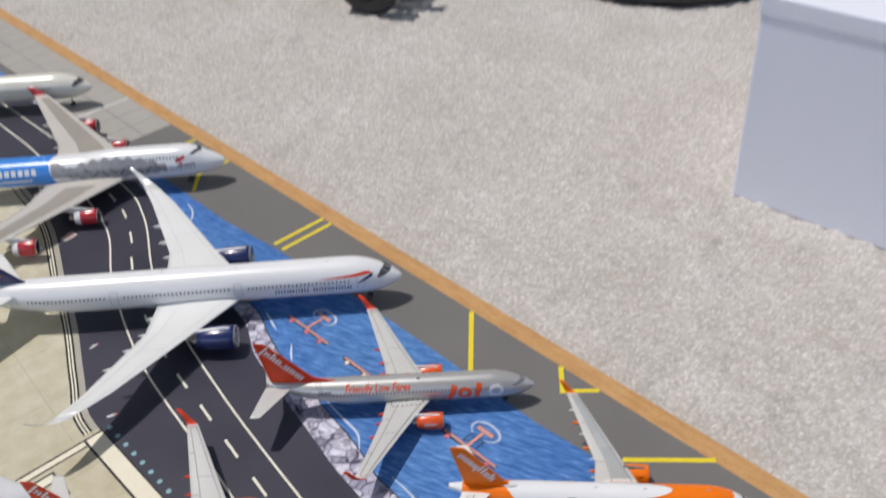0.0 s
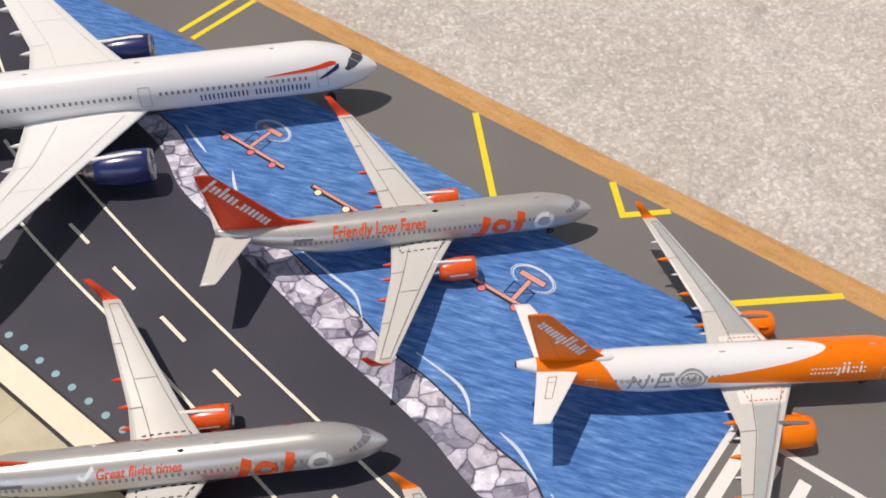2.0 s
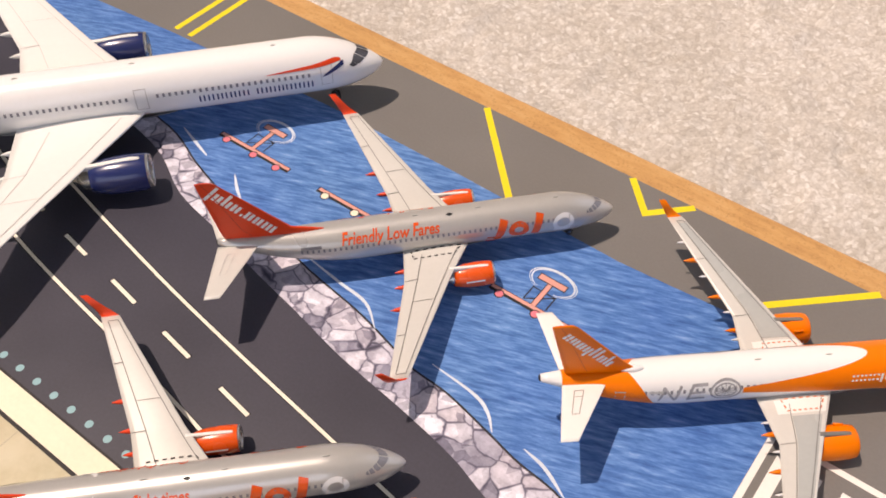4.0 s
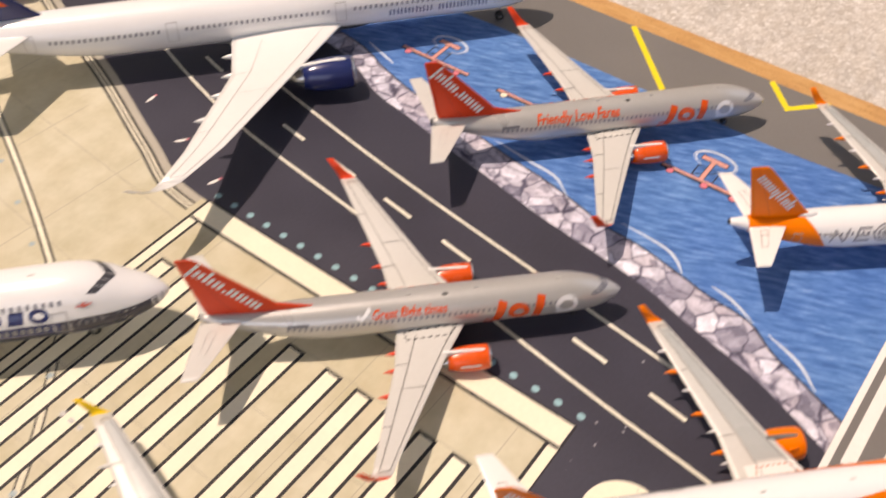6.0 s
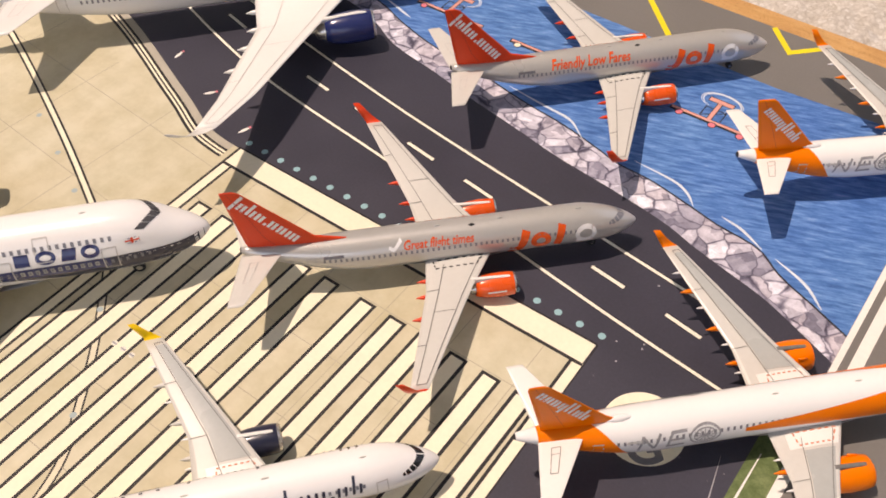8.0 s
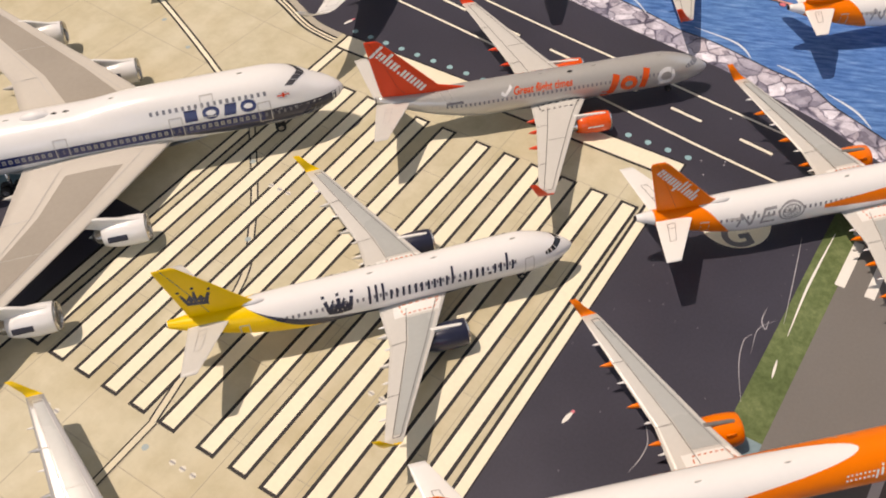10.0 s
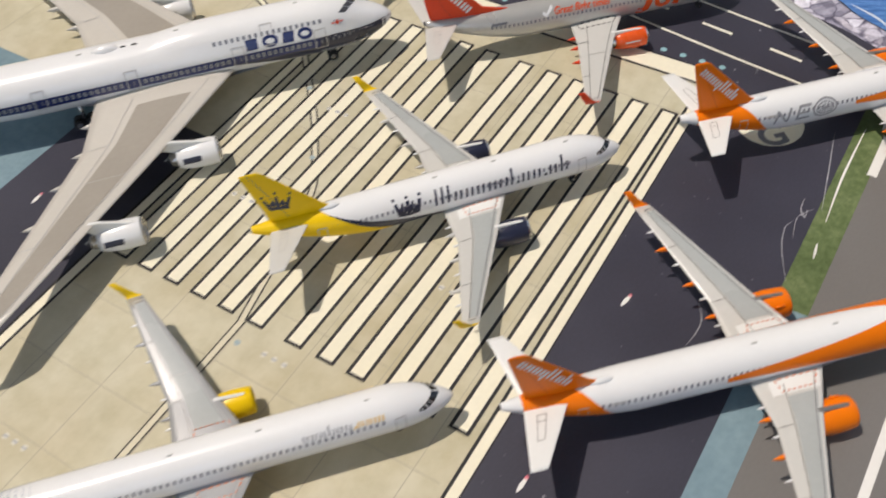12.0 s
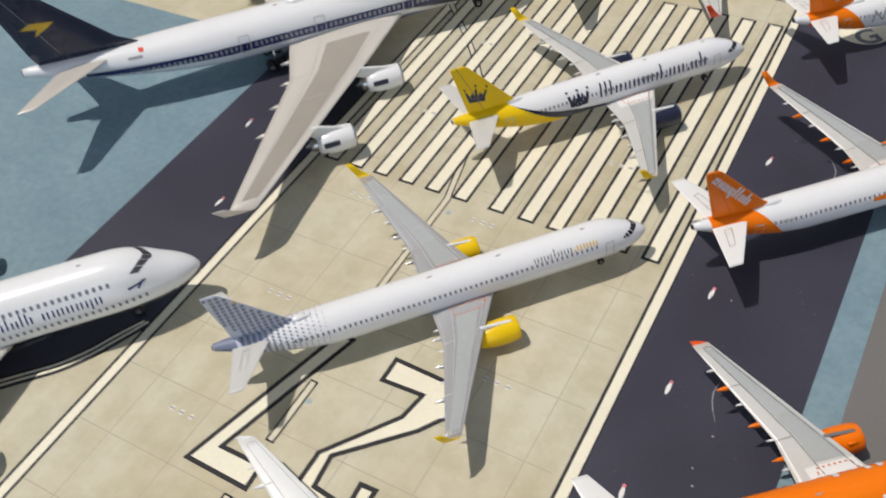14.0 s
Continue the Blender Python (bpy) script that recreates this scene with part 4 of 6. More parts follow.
class Blade:
    """A wing, fin or tailplane: sections along its span. rows: (span place, x of the leading edge, chord, height or side, thickness)."""

    def __init__(self, rows, side=-1, upright=False):
        self.rows, self.side, self.upright = rows, side, upright

    def row(self, f):
        """f: 0 at the root, 1 at the tip, by span."""
        y = self.rows[0][0] + (self.rows[-1][0] - self.rows[0][0]) * f
        for a, b in zip(self.rows, self.rows[1:]):
            if y <= b[0] + 1e-9:
                t = (y - a[0]) / max(1e-9, b[0] - a[0])
                return [p + (q - p) * t for p, q in zip(a, b)]
        return list(self.rows[-1])

    def place(self, r, c, face):
        """c: 0 leading edge, 1 trailing edge; face: 1 upper, -1 lower."""
        y, le, chord, z, thick = r
        t = thick * chord * (2.0 * math.sqrt(max(0, c)) * (1 - c) * 0.78 + 0.06 * (1 - c) + 0.012)
        x = le - chord * c
        if self.upright:
            return Vector((x, face * t * 0.5, y)) * K
        return Vector((x, self.side * y, z + (0.62 if face > 0 else -0.45) * t * 1.0)) * K

    def on(self, f, c, face=1, out=0.03):
        p = self.place(self.row(f), c, face)
        return p + (Vector((0, face * out, 0)) if self.upright else Vector((0, 0, out * face))) * K

    def mesh(self):
        bm = bmesh.new()
        cs = [0, 0.01, 0.035, 0.08, 0.16, 0.28, 0.42, 0.58, 0.75, 0.9, 1.0]
        rows = []
        fs = sorted({(r[0] - self.rows[0][0]) / (self.rows[-1][0] - self.rows[0][0]) for r in self.rows} | {i / 14 for i in range(15)})
        for f in fs:
            r = self.row(f)
            loop = [self.place(r, c, 1) for c in cs] + [self.place(r, c, -1) for c in reversed(cs[1:])]
            rows.append([bm.verts.new(p) for p in loop])
        n = len(rows[0])
        for a, b in zip(rows, rows[1:]):
            for i in range(n):
                bm.faces.new((a[i], a[(i + 1) % n], b[(i + 1) % n], b[i]))
        bm.faces.new(rows[0])
        bm.faces.new(rows[-1])
        bmesh.ops.recalc_face_normals(bm, faces=bm.faces[:])
        return bm

    def patch(self, f0, f1, c0, c1, face=1, out=0.03, n=14):
        g = lambda v, f: v(f) if callable(v) else v
        return grid_bm([[self.on(f, g(c0, f) + (g(c1, f) - g(c0, f)) * j / 6, face, out) for j in range(7)] for f in span(f0, f1, n)])

    def line(self, pts, w=0.065, face=1, out=0.05):
        fine = []
        for (fa, ca), (fb, cb) in zip(pts, pts[1:]):
            fine += [(fa + (fb - fa) * i / 6, ca + (cb - ca) * i / 6) for i in range(6)]
        fine.append(pts[-1])
        rows = []
        ps = [self.on(f, c, face, out) for f, c in fine]
        nrm = Vector((0, 1, 0)) if self.upright else Vector((0, 0, 1))
        for i, p in enumerate(ps):
            d = (ps[min(i + 1, len(ps) - 1)] - ps[max(0, i - 1)]).normalized()
            s = d.cross(nrm) * w / 2 * K
            rows.append([p - s, p + s])
        return grid_bm(rows)


def lathe(profile, axis_origin, n=28, squash=1.0, caps=False):
    """A turned body along x; profile: (distance aft, radius)."""
    bm = bmesh.new()
    rings = []
    ox, oy, oz = axis_origin
    for s, r in profile:
        rings.append([bm.verts.new(Vector((ox - s, oy + r * math.cos(2 * math.pi * i / n), oz + r * squash * math.sin(2 * math.pi * i / n))) * K) for i in range(n)])
    for a, b in zip(rings, rings[1:]):
        for i in range(n):
            bm.faces.new((a[i], b[i], b[(i + 1) % n], a[(i + 1) % n]))
    if caps:
        bm.faces.new(rings[0])
        bm.faces.new(rings[-1])
    bmesh.ops.recalc_face_normals(bm, faces=bm.faces[:])
    return bm


def wheel_bm(x, y, r, w):
    bm = bmesh.new()
    n = 18
    prof = [(-w / 2, r * 0.55), (-w / 2, r * 0.86), (-w * 0.3, r), (w * 0.3, r), (w / 2, r * 0.86), (w / 2, r * 0.55)]
    rings = [[bm.verts.new(Vector((x + q * math.cos(2 * math.pi * i / n), y + d, r + q * math.sin(2 * math.pi * i / n))) * K) for i in range(n)] for d, q in prof]
    for a, b in zip(rings, rings[1:]):
        for i in range(n):
            bm.faces.new((a[i], a[(i + 1) % n], b[(i + 1) % n], b[i]))
    bmesh.ops.recalc_face_normals(bm, faces=bm.faces[:])
    return bm


def rod(a, b, r, n=10):
    bm = bmesh.new()
    a, b = Vector(a) * K, Vector(b) * K
    d = (b - a).normalized()
    u = d.orthogonal().normalized()
    v = d.cross(u)
    rings = [[bm.verts.new(p + (u * math.cos(2 * math.pi * i / n) + v * math.sin(2 * math.pi * i / n)) * r * K) for i in range(n)] for p in (a, b)]
    for i in range(n):
        bm.faces.new((rings[0][i], rings[1][i], rings[1][(i + 1) % n], rings[0][(i + 1) % n]))
    bm.faces.new(rings[0])
    bm.faces.new(rings[1])
    bmesh.ops.recalc_face_normals(bm, faces=bm.faces[:])
    return bm


def gear_leg(parent, x, y, top, r, w, count=2, bogie=1):
    leg = part("landing_gear", rod((x, y, r), (x, y, top), r * 0.3), M["metal"], parent)
    for k in range(bogie):
        bx = x + (k - (bogie - 1) / 2) * r * 2.3
        for s in ((-1, 1) if count == 2 else (0,)):
            wy = y + s * (w * 0.9)
            part("tyre", wheel_bm(bx, wy, r, w), M["tyre"], leg)
            part("hub", lathe([(0, 0.001), (0, r * 0.55)], (0, 0, 0)), M["metal"], leg).matrix_basis = Matrix.Translation(Vector((bx, wy + (s or 1) * w * 0.45, r)) * K) @ Matrix.Rotation(radians(90), 4, "Z")


def nacelle(parent, x, y, z, length, dia, paint, wing_z, wing_le, wing_chord, lip="metal", cowl_seam=True, back=None, core=0.5):
    r = dia / 2
    eng = part("engine", lathe([(0.06 * length, r * 0.86), (0.0, r * 0.90), (0.02 * length, r * 0.945), (0.12 * length, r), (0.35 * length, r * 1.03), (0.58 * length, r * 0.98), (0.72 * length, r * 0.89), (0.84 * length, r * 0.76), (0.85 * length, r * 0.66)], (x, y, z)), M[paint], parent)
    part("intake_lip", lathe([(0.10 * length, r * 0.80), (0.02 * length, r * 0.83), (-0.012 * length, r * 0.88), (0.0, r * 0.93), (0.035 * length, r * 0.965)], (x, y, z)), M[lip], eng, "polished metal intake lip" if lip == "metal" else "")
    part("fan", lathe([(0.16 * length, r * 0.82), (0.16 * length, r * 0.3), (0.08 * length, 0.02)], (x, y, z)), M["interior"], eng, "dark engine fan and spinner")
    part("exhaust", lathe([(0.75 * length, r * 0.66), (0.95 * length, r * core), (1.0 * length, r * core * 0.85), (1.0 * length, r * 0.3), (1.12 * length, 0.03)], (x, y, z)), M["metal"], eng, "bare metal exhaust cone")
    if back:
        part("cowl_rear", lathe([(0.60 * length, r * 1.0), (0.82 * length, r * 0.855), (0.832 * length, r * 0.73)], (x, y, z)), M[back], eng)
    if lip == "orange":
        s_ = -1 if y > 0 else 1
        part("strake", rod((x - 0.16 * length, y + s_ * r * 0.72, z + r * 0.72), (x - 0.34 * length, y + s_ * r * 0.76, z + r * 0.82), 0.11, 8), M[paint], eng)
    # pylon from the top of the cowl to the wing
    bm = bmesh.new()
    w = dia * 0.065
    side = [(x - 0.10 * length, z + r * 0.99), (x - 0.25 * length, z + r * 1.08), (wing_le + 0.25, wing_z + 0.12), (wing_le - 0.10 * wing_chord, wing_z + 0.22), (wing_le - 0.25 * wing_chord, wing_z - 0.25), (x - 0.85 * length, z + r * 0.6)]
    a = [bm.verts.new(Vector((px, y - w, pz)) * K) for px, pz in side]
    b = [bm.verts.new(Vector((px, y + w, pz)) * K) for px, pz in side]
    bm.faces.new(a)
    bm.faces.new(b)
    for i in range(len(a)):
        j = (i + 1) % len(a)
        bm.faces.new((a[i], b[i], b[j], a[j]))
    bmesh.ops.recalc_face_normals(bm, faces=bm.faces[:])
    bmesh.ops.bevel(bm, geom=bm.edges[:], offset=w * 0.5 * K, segments=2, affect="EDGES", profile=0.6)
    part("pylon", bm, M["paint_wing_white"] if paint != "orange" else M["line"], eng, smooth=True)
    return eng


KINDS = {
    "narrow_a": dict(length=37.57, width=3.95, bottom=1.75, top=5.87, nose_z=3.25, tail_z=5.55, nose_len=6.2, tail_len=12.2,
                     wing=[(0, -12.1, 7.3, 2.65, 0.115), (1.98, -13.1, 6.3, 2.72, 0.115), (6.4, -15.45, 4.0, 3.15, 0.105), (16.4, -20.85, 1.55, 4.25, 0.10)],
                     winglet=[(0, 0), (0.14, 0.06), (0.28, 0.28), (0.38, 0.85), (0.5, 2.0)], winglet_sweep=1.45, winglet_tip=0.6,
                     fin=[(5.45, -28.8, 6.7, 0, 0.07), (5.95, -29.7, 5.9, 0, 0.09), (6.6, -30.45, 5.3, 0, 0.09), (12.15, -35.15, 2.0, 0, 0.08), (12.5, -35.6, 1.6, 0, 0.07)], stab=[(0.3, -31.9, 3.9, 5.3, 0.09), (6.2, -35.6, 1.4, 5.95, 0.08)],
                     engine=(-12.2, 5.75, 1.68, 4.6, 2.55), main=(-16.9, 3.8, 0.55, 0.42, 1), nose_gear=(-5.0, 0.38, 0.22), windows=(4.68, 6.3, 30.2, 0.53), plug=(0, 0)),
    "narrow_b": dict(length=38.0, width=3.76, bottom=1.4, top=5.42, nose_z=2.95, tail_z=5.4, nose_len=6.4, tail_len=12.4,
                     wing=[(0, -13.9, 7.2, 2.3, 0.115), (1.88, -15.0, 6.2, 2.42, 0.115), (5.7, -17.3, 4.4, 2.85, 0.105), (16.9, -23.1, 1.6, 4.2, 0.10)],
                     winglet=[(0, 0), (0.15, 0.06), (0.34, 0.3), (0.5, 0.9), (0.72, 2.35)], winglet_sweep=1.6, winglet_tip=0.65,
                     fin=[(5.0, -26.6, 10.5, 0, 0.05), (5.6, -28.9, 8.4, 0, 0.07), (6.25, -31.2, 6.3, 0, 0.085), (12.75, -37.1, 1.6, 0, 0.08), (12.98, -37.6, 1.1, 0, 0.08)], stab=[(0.3, -34.1, 4.0, 5.0, 0.09), (6.95, -37.95, 1.4, 5.8, 0.08)],
                     engine=(-13.1, 4.85, 1.5, 4.5, 2.3), main=(-19.9, 2.86, 0.55, 0.4, 1), nose_gear=(-4.2, 0.36, 0.2), windows=(4.12, 6.6, 31.0, 0.51), plug=(0, 0)),
    "wide_a": dict(length=73.8, width=5.96, bottom=2.25, top=8.35, nose_z=4.55, tail_z=7.1, nose_len=8.6, tail_len=22.0,
                   wing=[(0, -24.2, 15.4, 3.7, 0.105), (2.98, -26.4, 13.1, 3.8, 0.105), (10.6, -31.9, 8.0, 4.4, 0.10), (24.5, -41.2, 4.1, 6.0, 0.09), (29.9, -45.6, 2.3, 6.85, 0.09)],
                   winglet=[(0, 0), (0.9, 0.3), (1.7, 0.85), (2.3, 1.6), (2.7, 2.4)], winglet_sweep=2.7, winglet_tip=0.55,
                   fin=[(7.6, -59.3, 11.2, 0, 0.085), (9.0, -60.9, 9.9, 0, 0.085), (17.1, -69.2, 4.2, 0, 0.08)], stab=[(0.4, -60.5, 7.6, 6.7, 0.09), (9.4, -67.1, 2.9, 7.6, 0.08)],
                   engine=(-26.0, 10.5, 2.7, 7.0, 3.8), main=(-36.5, 5.3, 0.72, 0.6, 3), nose_gear=(-5.6, 0.52, 0.3), windows=(6.0, 8.5, 60.0, 0.64), plug=(0, 0)),
    "jumbo": dict(length=67.1, width=6.5, bottom=2.15, top=7.95, nose_z=4.5, tail_z=7.5, nose_len=9.6, tail_len=26.0, hump=(2.4, 9.0, 20.0, 44.0, 6.2, 2.7, 2.4),
                  wing=[(0, -16.6, 17.8, 3.6, 0.10), (3.2, -19.3, 15.3, 3.7, 0.10), (11.6, -25.9, 10.3, 4.2, 0.10), (33.8, -44.1, 3.2, 5.5, 0.09)],
                  winglet=[(0, 0), (0.3, 0.2), (0.6, 0.9), (0.85, 1.7)], winglet_sweep=2.3, winglet_tip=1.3,
                  fin=[(8.0, -52.6, 12.4, 0, 0.08), (9.4, -55.0, 10.6, 0, 0.08), (19.4, -64.4, 3.8, 0, 0.075)], stab=[(0.5, -55.9, 6.6, 7.1, 0.09), (11.4, -65.3, 2.0, 9.4, 0.08)],
                  engine=(-22.5, 13.2, 2.0, 5.3, 2.95), engine2=(-31.0, 22.8, 2.5, 5.3, 2.95), main=(-33.5, 3.9, 0.62, 0.5, 2), nose_gear=(-7.6, 0.6, 0.35), windows=(5.15, 5.5, 58.0, 0.66), plug=(0, 0)),
}
# the long version: 4.3 m more ahead of the wing, 2.6 m behind it
LONG = dict(KINDS["narrow_a"])
LONG.update(length=44.5, plug=(4.27, 6.93), wing=LONG["wing"][:-1] + [(17.5, -20.8, 1.45, 4.65, 0.10)], fin=[(5.45, -28.0, 7.6, 0, 0.06), (5.95, -29.4, 6.2, 0, 0.09), (6.6, -30.3, 5.4, 0, 0.09), (11.9, -35.2, 1.75, 0, 0.08), (12.3, -35.7, 1.2, 0, 0.07)])
KINDS["narrow_long"] = LONG
NEW = dict(KINDS["narrow_a"])
NEW.update(wing=NEW["wing"][:2] + [(6.4, -15.45, 3.65, 3.15, 0.105), (17.4, -21.1, 1.4, 4.6, 0.10)])
KINDS["narrow_new"] = NEW
PLAIN = dict(KINDS["narrow_a"])
PLAIN.update(wing=PLAIN["wing"][:-1] + [(16.6, -20.9, 1.5, 4.22, 0.10)], winglet=[(0, 0), (0.2, 0.06), (0.32, 0.25)], winglet_sweep=0.75, winglet_tip=0.55)
KINDS["narrow_plain"] = PLAIN


def shifted(rows, d):
    return [(r[0], r[1] - d, *r[2:]) for r in rows]


class Craft:
    """One model: its empty, hull and blades, for the livery to be laid on."""


def aircraft(name, kind, x, y, heading, label, body="paint_white", wing="paint_wing", winglet=None, fin="paint_white", stab=None, engine="navy", lip="metal",
             fairing=None, panel=None, engine_back=None, lines="line", neo=False, size=1.0, doors=(), skew=0.0, root_patch=None):
    k = KINDS[kind]
    fwd, aft = k["plug"]
    c = Craft()
    c.k = k
    c.base = tagged(new(name), label, "model aircraft", "model airliners on the mat")
    c.base.matrix_basis = pose(x * MM, y * MM, LIFT, 0, 0, heading) @ Matrix.Diagonal((size, size, size, 1))
    h = c.hull = Hull(k["length"], k["width"], k["bottom"], k["top"], k["nose_z"], k["tail_z"], k["nose_len"], k["tail_len"], k.get("hump"), 0.32 if kind.startswith("narrow") else 0.55)
    c.body = part("fuselage", h.mesh(), M[body], c.base)
    L, W = k["length"], k["width"]
    # belly fairing round the wing root
    wx0, wx1 = k["wing"][0][1] - fwd + 1.2, k["wing"][0][1] - fwd - k["wing"][0][2] - 2.2
    rows = []
    for i in range(21):
        t = i / 20
        s = math.sin(math.pi * t) ** 0.45 if 0 < t < 1 else 0
        rows.append([Vector((wx0 + (wx1 - wx0) * t, (-1 + 2 * j / 12) * (W * 0.30 + W * 0.235 * s), k["bottom"] + 0.55 - (0.42 * s + 0.18) * (1 - abs(-1 + 2 * j / 12) ** 2.6) + (0.62 * abs(-1 + 2 * j / 12) ** 3) * s)) * K for j in range(13)])
    part("belly_fairing", grid_bm(rows), M[body], c.base)
    # wings
    c.wings = []
    wing_rows = shifted(k["wing"], fwd)
    for side in (-1, 1):
        b = Blade([(r[0] * (1 + 0.03 * side * skew), r[1] + side * skew * r[0] / 17, *r[2:]) for r in wing_rows], side)
        w = part("wing", b.mesh(), M[wing], c.base)
        # winglet, curling up from the tip
        y0, le, ch, z0, th = b.rows[-1]
        tip = []
        top = k["winglet"][-1][1]
        for dy, dz in k["winglet"]:
            q = dz / top
            cc = ch + (k["winglet_tip"] - ch) * q ** (0.45 if kind.startswith("narrow") else 0.75)
            tip.append((y0 + dy, le - k["winglet_sweep"] * (q ** 0.8) - dy * 0.45 - (ch - cc) * 0.25, cc, z0 + dz, th))
        bm = bmesh.new()
        prev = None
        cs = [0, 0.02, 0.08, 0.2, 0.4, 0.65, 1.0]
        for i, r in enumerate(tip):
            nx_ = tip[min(i + 1, len(tip) - 1)]
            pv = tip[max(0, i - 1)]
            d = Vector((0, nx_[0] - pv[0], nx_[3] - pv[3])).normalized()
            nrm = Vector((0, -d.z, d.y))
            loop = []
            for cc, f in [(q, 1) for q in cs] + [(q, -1) for q in reversed(cs[1:])]:
                t = r[4] * r[2] * (2.0 * math.sqrt(cc) * (1 - cc) * 0.78 + 0.06 * (1 - cc) + 0.02)
                p = Vector((r[1] - r[2] * cc, r[0], r[3])) + nrm * t * (0.62 if f > 0 else -0.45)
                loop.append(bm.verts.new(Vector((p.x, side * p.y, p.z)) * K))
            if prev:
                for a in range(len(loop)):
                    e = (a + 1) % len(loop)
                    bm.faces.new((prev[a], prev[e], loop[e], loop[a]))
            prev = loop
        bm.faces.new(prev)
        bmesh.ops.recalc_face_normals(bm, faces=bm.faces[:])
        part("winglet", bm, M[winglet or wing], w, "coloured upturned winglet" if winglet and winglet != wing else "")
        # painted panels and thin seams of flaps, slats and ailerons
        kink = wing_rows[-2][0] / wing_rows[-1][0] if len(wing_rows) == 4 else 0.36
        r0 = wing_rows[1][0] / wing_rows[-1][0] + 0.02
        if panel:
            p0, c0 = (r0 + 0.09, 0.10) if root_patch else (r0 + 0.06, 0.20)
            part("wing_panel", b.patch(p0, 0.955, c0, (lambda f: 0.60 - 0.04 * f) if root_patch else (lambda f: 0.62 + 0.06 * f)), M[panel], w, "darker grey middle wing panel")
        if root_patch:
            part("root_patch", b.patch(r0 - 0.005, r0 + 0.075, 0.05, 0.80), M[root_patch], w, "white walkway patch at the wing root")
        se, thin = (0.60, 0.05) if root_patch else (0.70, 0.08)
        seams = [b.line([(r0, 0.14), (0.97, 0.2)]), b.line([(r0 + 0.02, se), (kink, se + 0.02), (0.72, se), (0.97, se)]), b.line([(0.97, 0.2), (0.97, se)]),
                 b.line([(kink, se + 0.02), (kink, 0.98)], thin), b.line([(0.72, se), (0.72, 0.98)], thin), *([] if root_patch else [b.line([(0.5, 0.17), (0.5, 0.70)], 0.05)])]
        for bm in seams:
            part("panel_line", bm, M[lines], w)
        # flap track fairings under the trailing edge
        for f in ((0.30, 0.50, 0.73) if kind != "narrow_b" else (0.24, 0.36, 0.52)) if kind not in ("wide_a", "jumbo") else (0.2, 0.34, 0.47, 0.62):
            r = b.row(f)
            big = 1.0 if kind.startswith("narrow") else 1.5
            px, pz = r[1] - r[2] * 0.98, r[3] - 0.30 * big
            bmf = lathe([(-1.5 * big, 0.02), (-1.0 * big, 0.17 * big), (-0.2 * big, 0.24 * big), (0.45 * big, 0.17 * big), (1.0 * big, 0.02)], (px, side * r[0], pz), 10, 1.15)
            part("flap_fairing", bmf, M[fairing or wing], w)
        if kind.startswith("narrow") and kind != "narrow_b":
            for q in (0.24, 0.40, 0.62, 0.84):
                r = b.row(q)
                part("flap_hinge", lathe([(-0.6, 0.02), (-0.2, 0.12), (0.3, 0.10), (0.6, 0.02)], (r[1] - r[2] * 0.99, side * r[0], r[3] - 0.12), 8), M["paint_white"], w)
        # engines
        for key in ("engine", "engine2"):
            if key in k:
                ex, ey, ez, el, ed = k[key]
                if neo:
                    ed, el, ex, ez = ed * 1.12, el * 1.02, ex - 0.1, ez - 0.13
                rr = b.row(ey / wing_rows[-1][0])
                e = nacelle(c.base, ex - fwd, side * ey, ez, el, ed, engine, rr[3], rr[1], rr[2], lip, back=engine_back)
        c.wings.append((b, w))
    # walkway marks at the wing root
    for b, w in c.wings:
        if not kind.startswith("narrow"):
            continue
        f0, f1, c1, marks = (r0 - 0.018, r0 + 0.045, 0.88, []) if kind == "narrow_b" else (r0 - 0.008, r0 + 0.06, 0.70, [])
        loop = [(f0, 0.10), (f0, c1), (f1, c1 - 0.05), (f1, 0.14), (f0, 0.10)]
        for (fa, ca), (fb, cb) in zip(loop, loop[1:]):
            n = 6 if fa == fb else 2
            for q in range(n):
                u, v = q / n, (q + 0.55) / n
                marks.append(b.line([(fa + (fb - fa) * u, ca + (cb - ca) * u), (fa + (fb - fa) * v, ca + (cb - ca) * v)], 0.13))
        tagged(part("walkway_mark", join(marks), M["walkway" if kind != "narrow_b" else "ink"], w), "dashed walkway outline at the wing root", kind="stuff")
    # tail
    c.fin = Blade(shifted(k["fin"], aft), upright=True)
    c.fin_ob = part("tail_fin", c.fin.mesh(), M[fin], c.base)
    part("rudder_seam", join([c.fin.line([(0.1, 0.68), (1.0, 0.62)], 0.055, s) for s in (1, -1)]), M[{"orange": "rudder_orange", "red": "rudder_red"}.get(fin, lines)], c.fin_ob)
    for side in (-1, 1):
        b = Blade(shifted(k["stab"], aft), side)
        s = part("tailplane", b.mesh(), M[stab or wing], c.base)
        part("elevator_seam", join([b.line([(0.2, 0.48), (0.58, 0.42)], 0.05), b.line([(0.2, 0.48), (0.2, 0.70)], 0.05), b.line([(0.58, 0.42), (0.58, 0.66)], 0.05), b.line([(0.2, 0.70), (0.58, 0.66)], 0.05), b.line([(0.3, 0.46), (0.3, 0.69)], 0.04)]), M["line" if engine == "orange" else "hairline"], s)
    part("exhaust_tip", lathe([(-0.05, h.tail_r * 0.9), (0.12, h.tail_r * 0.75), (0.02, h.tail_r * 0.5)], (-L, 0, k["tail_z"]), 16, caps=True), M["interior"], c.base, "dark exhaust tip")
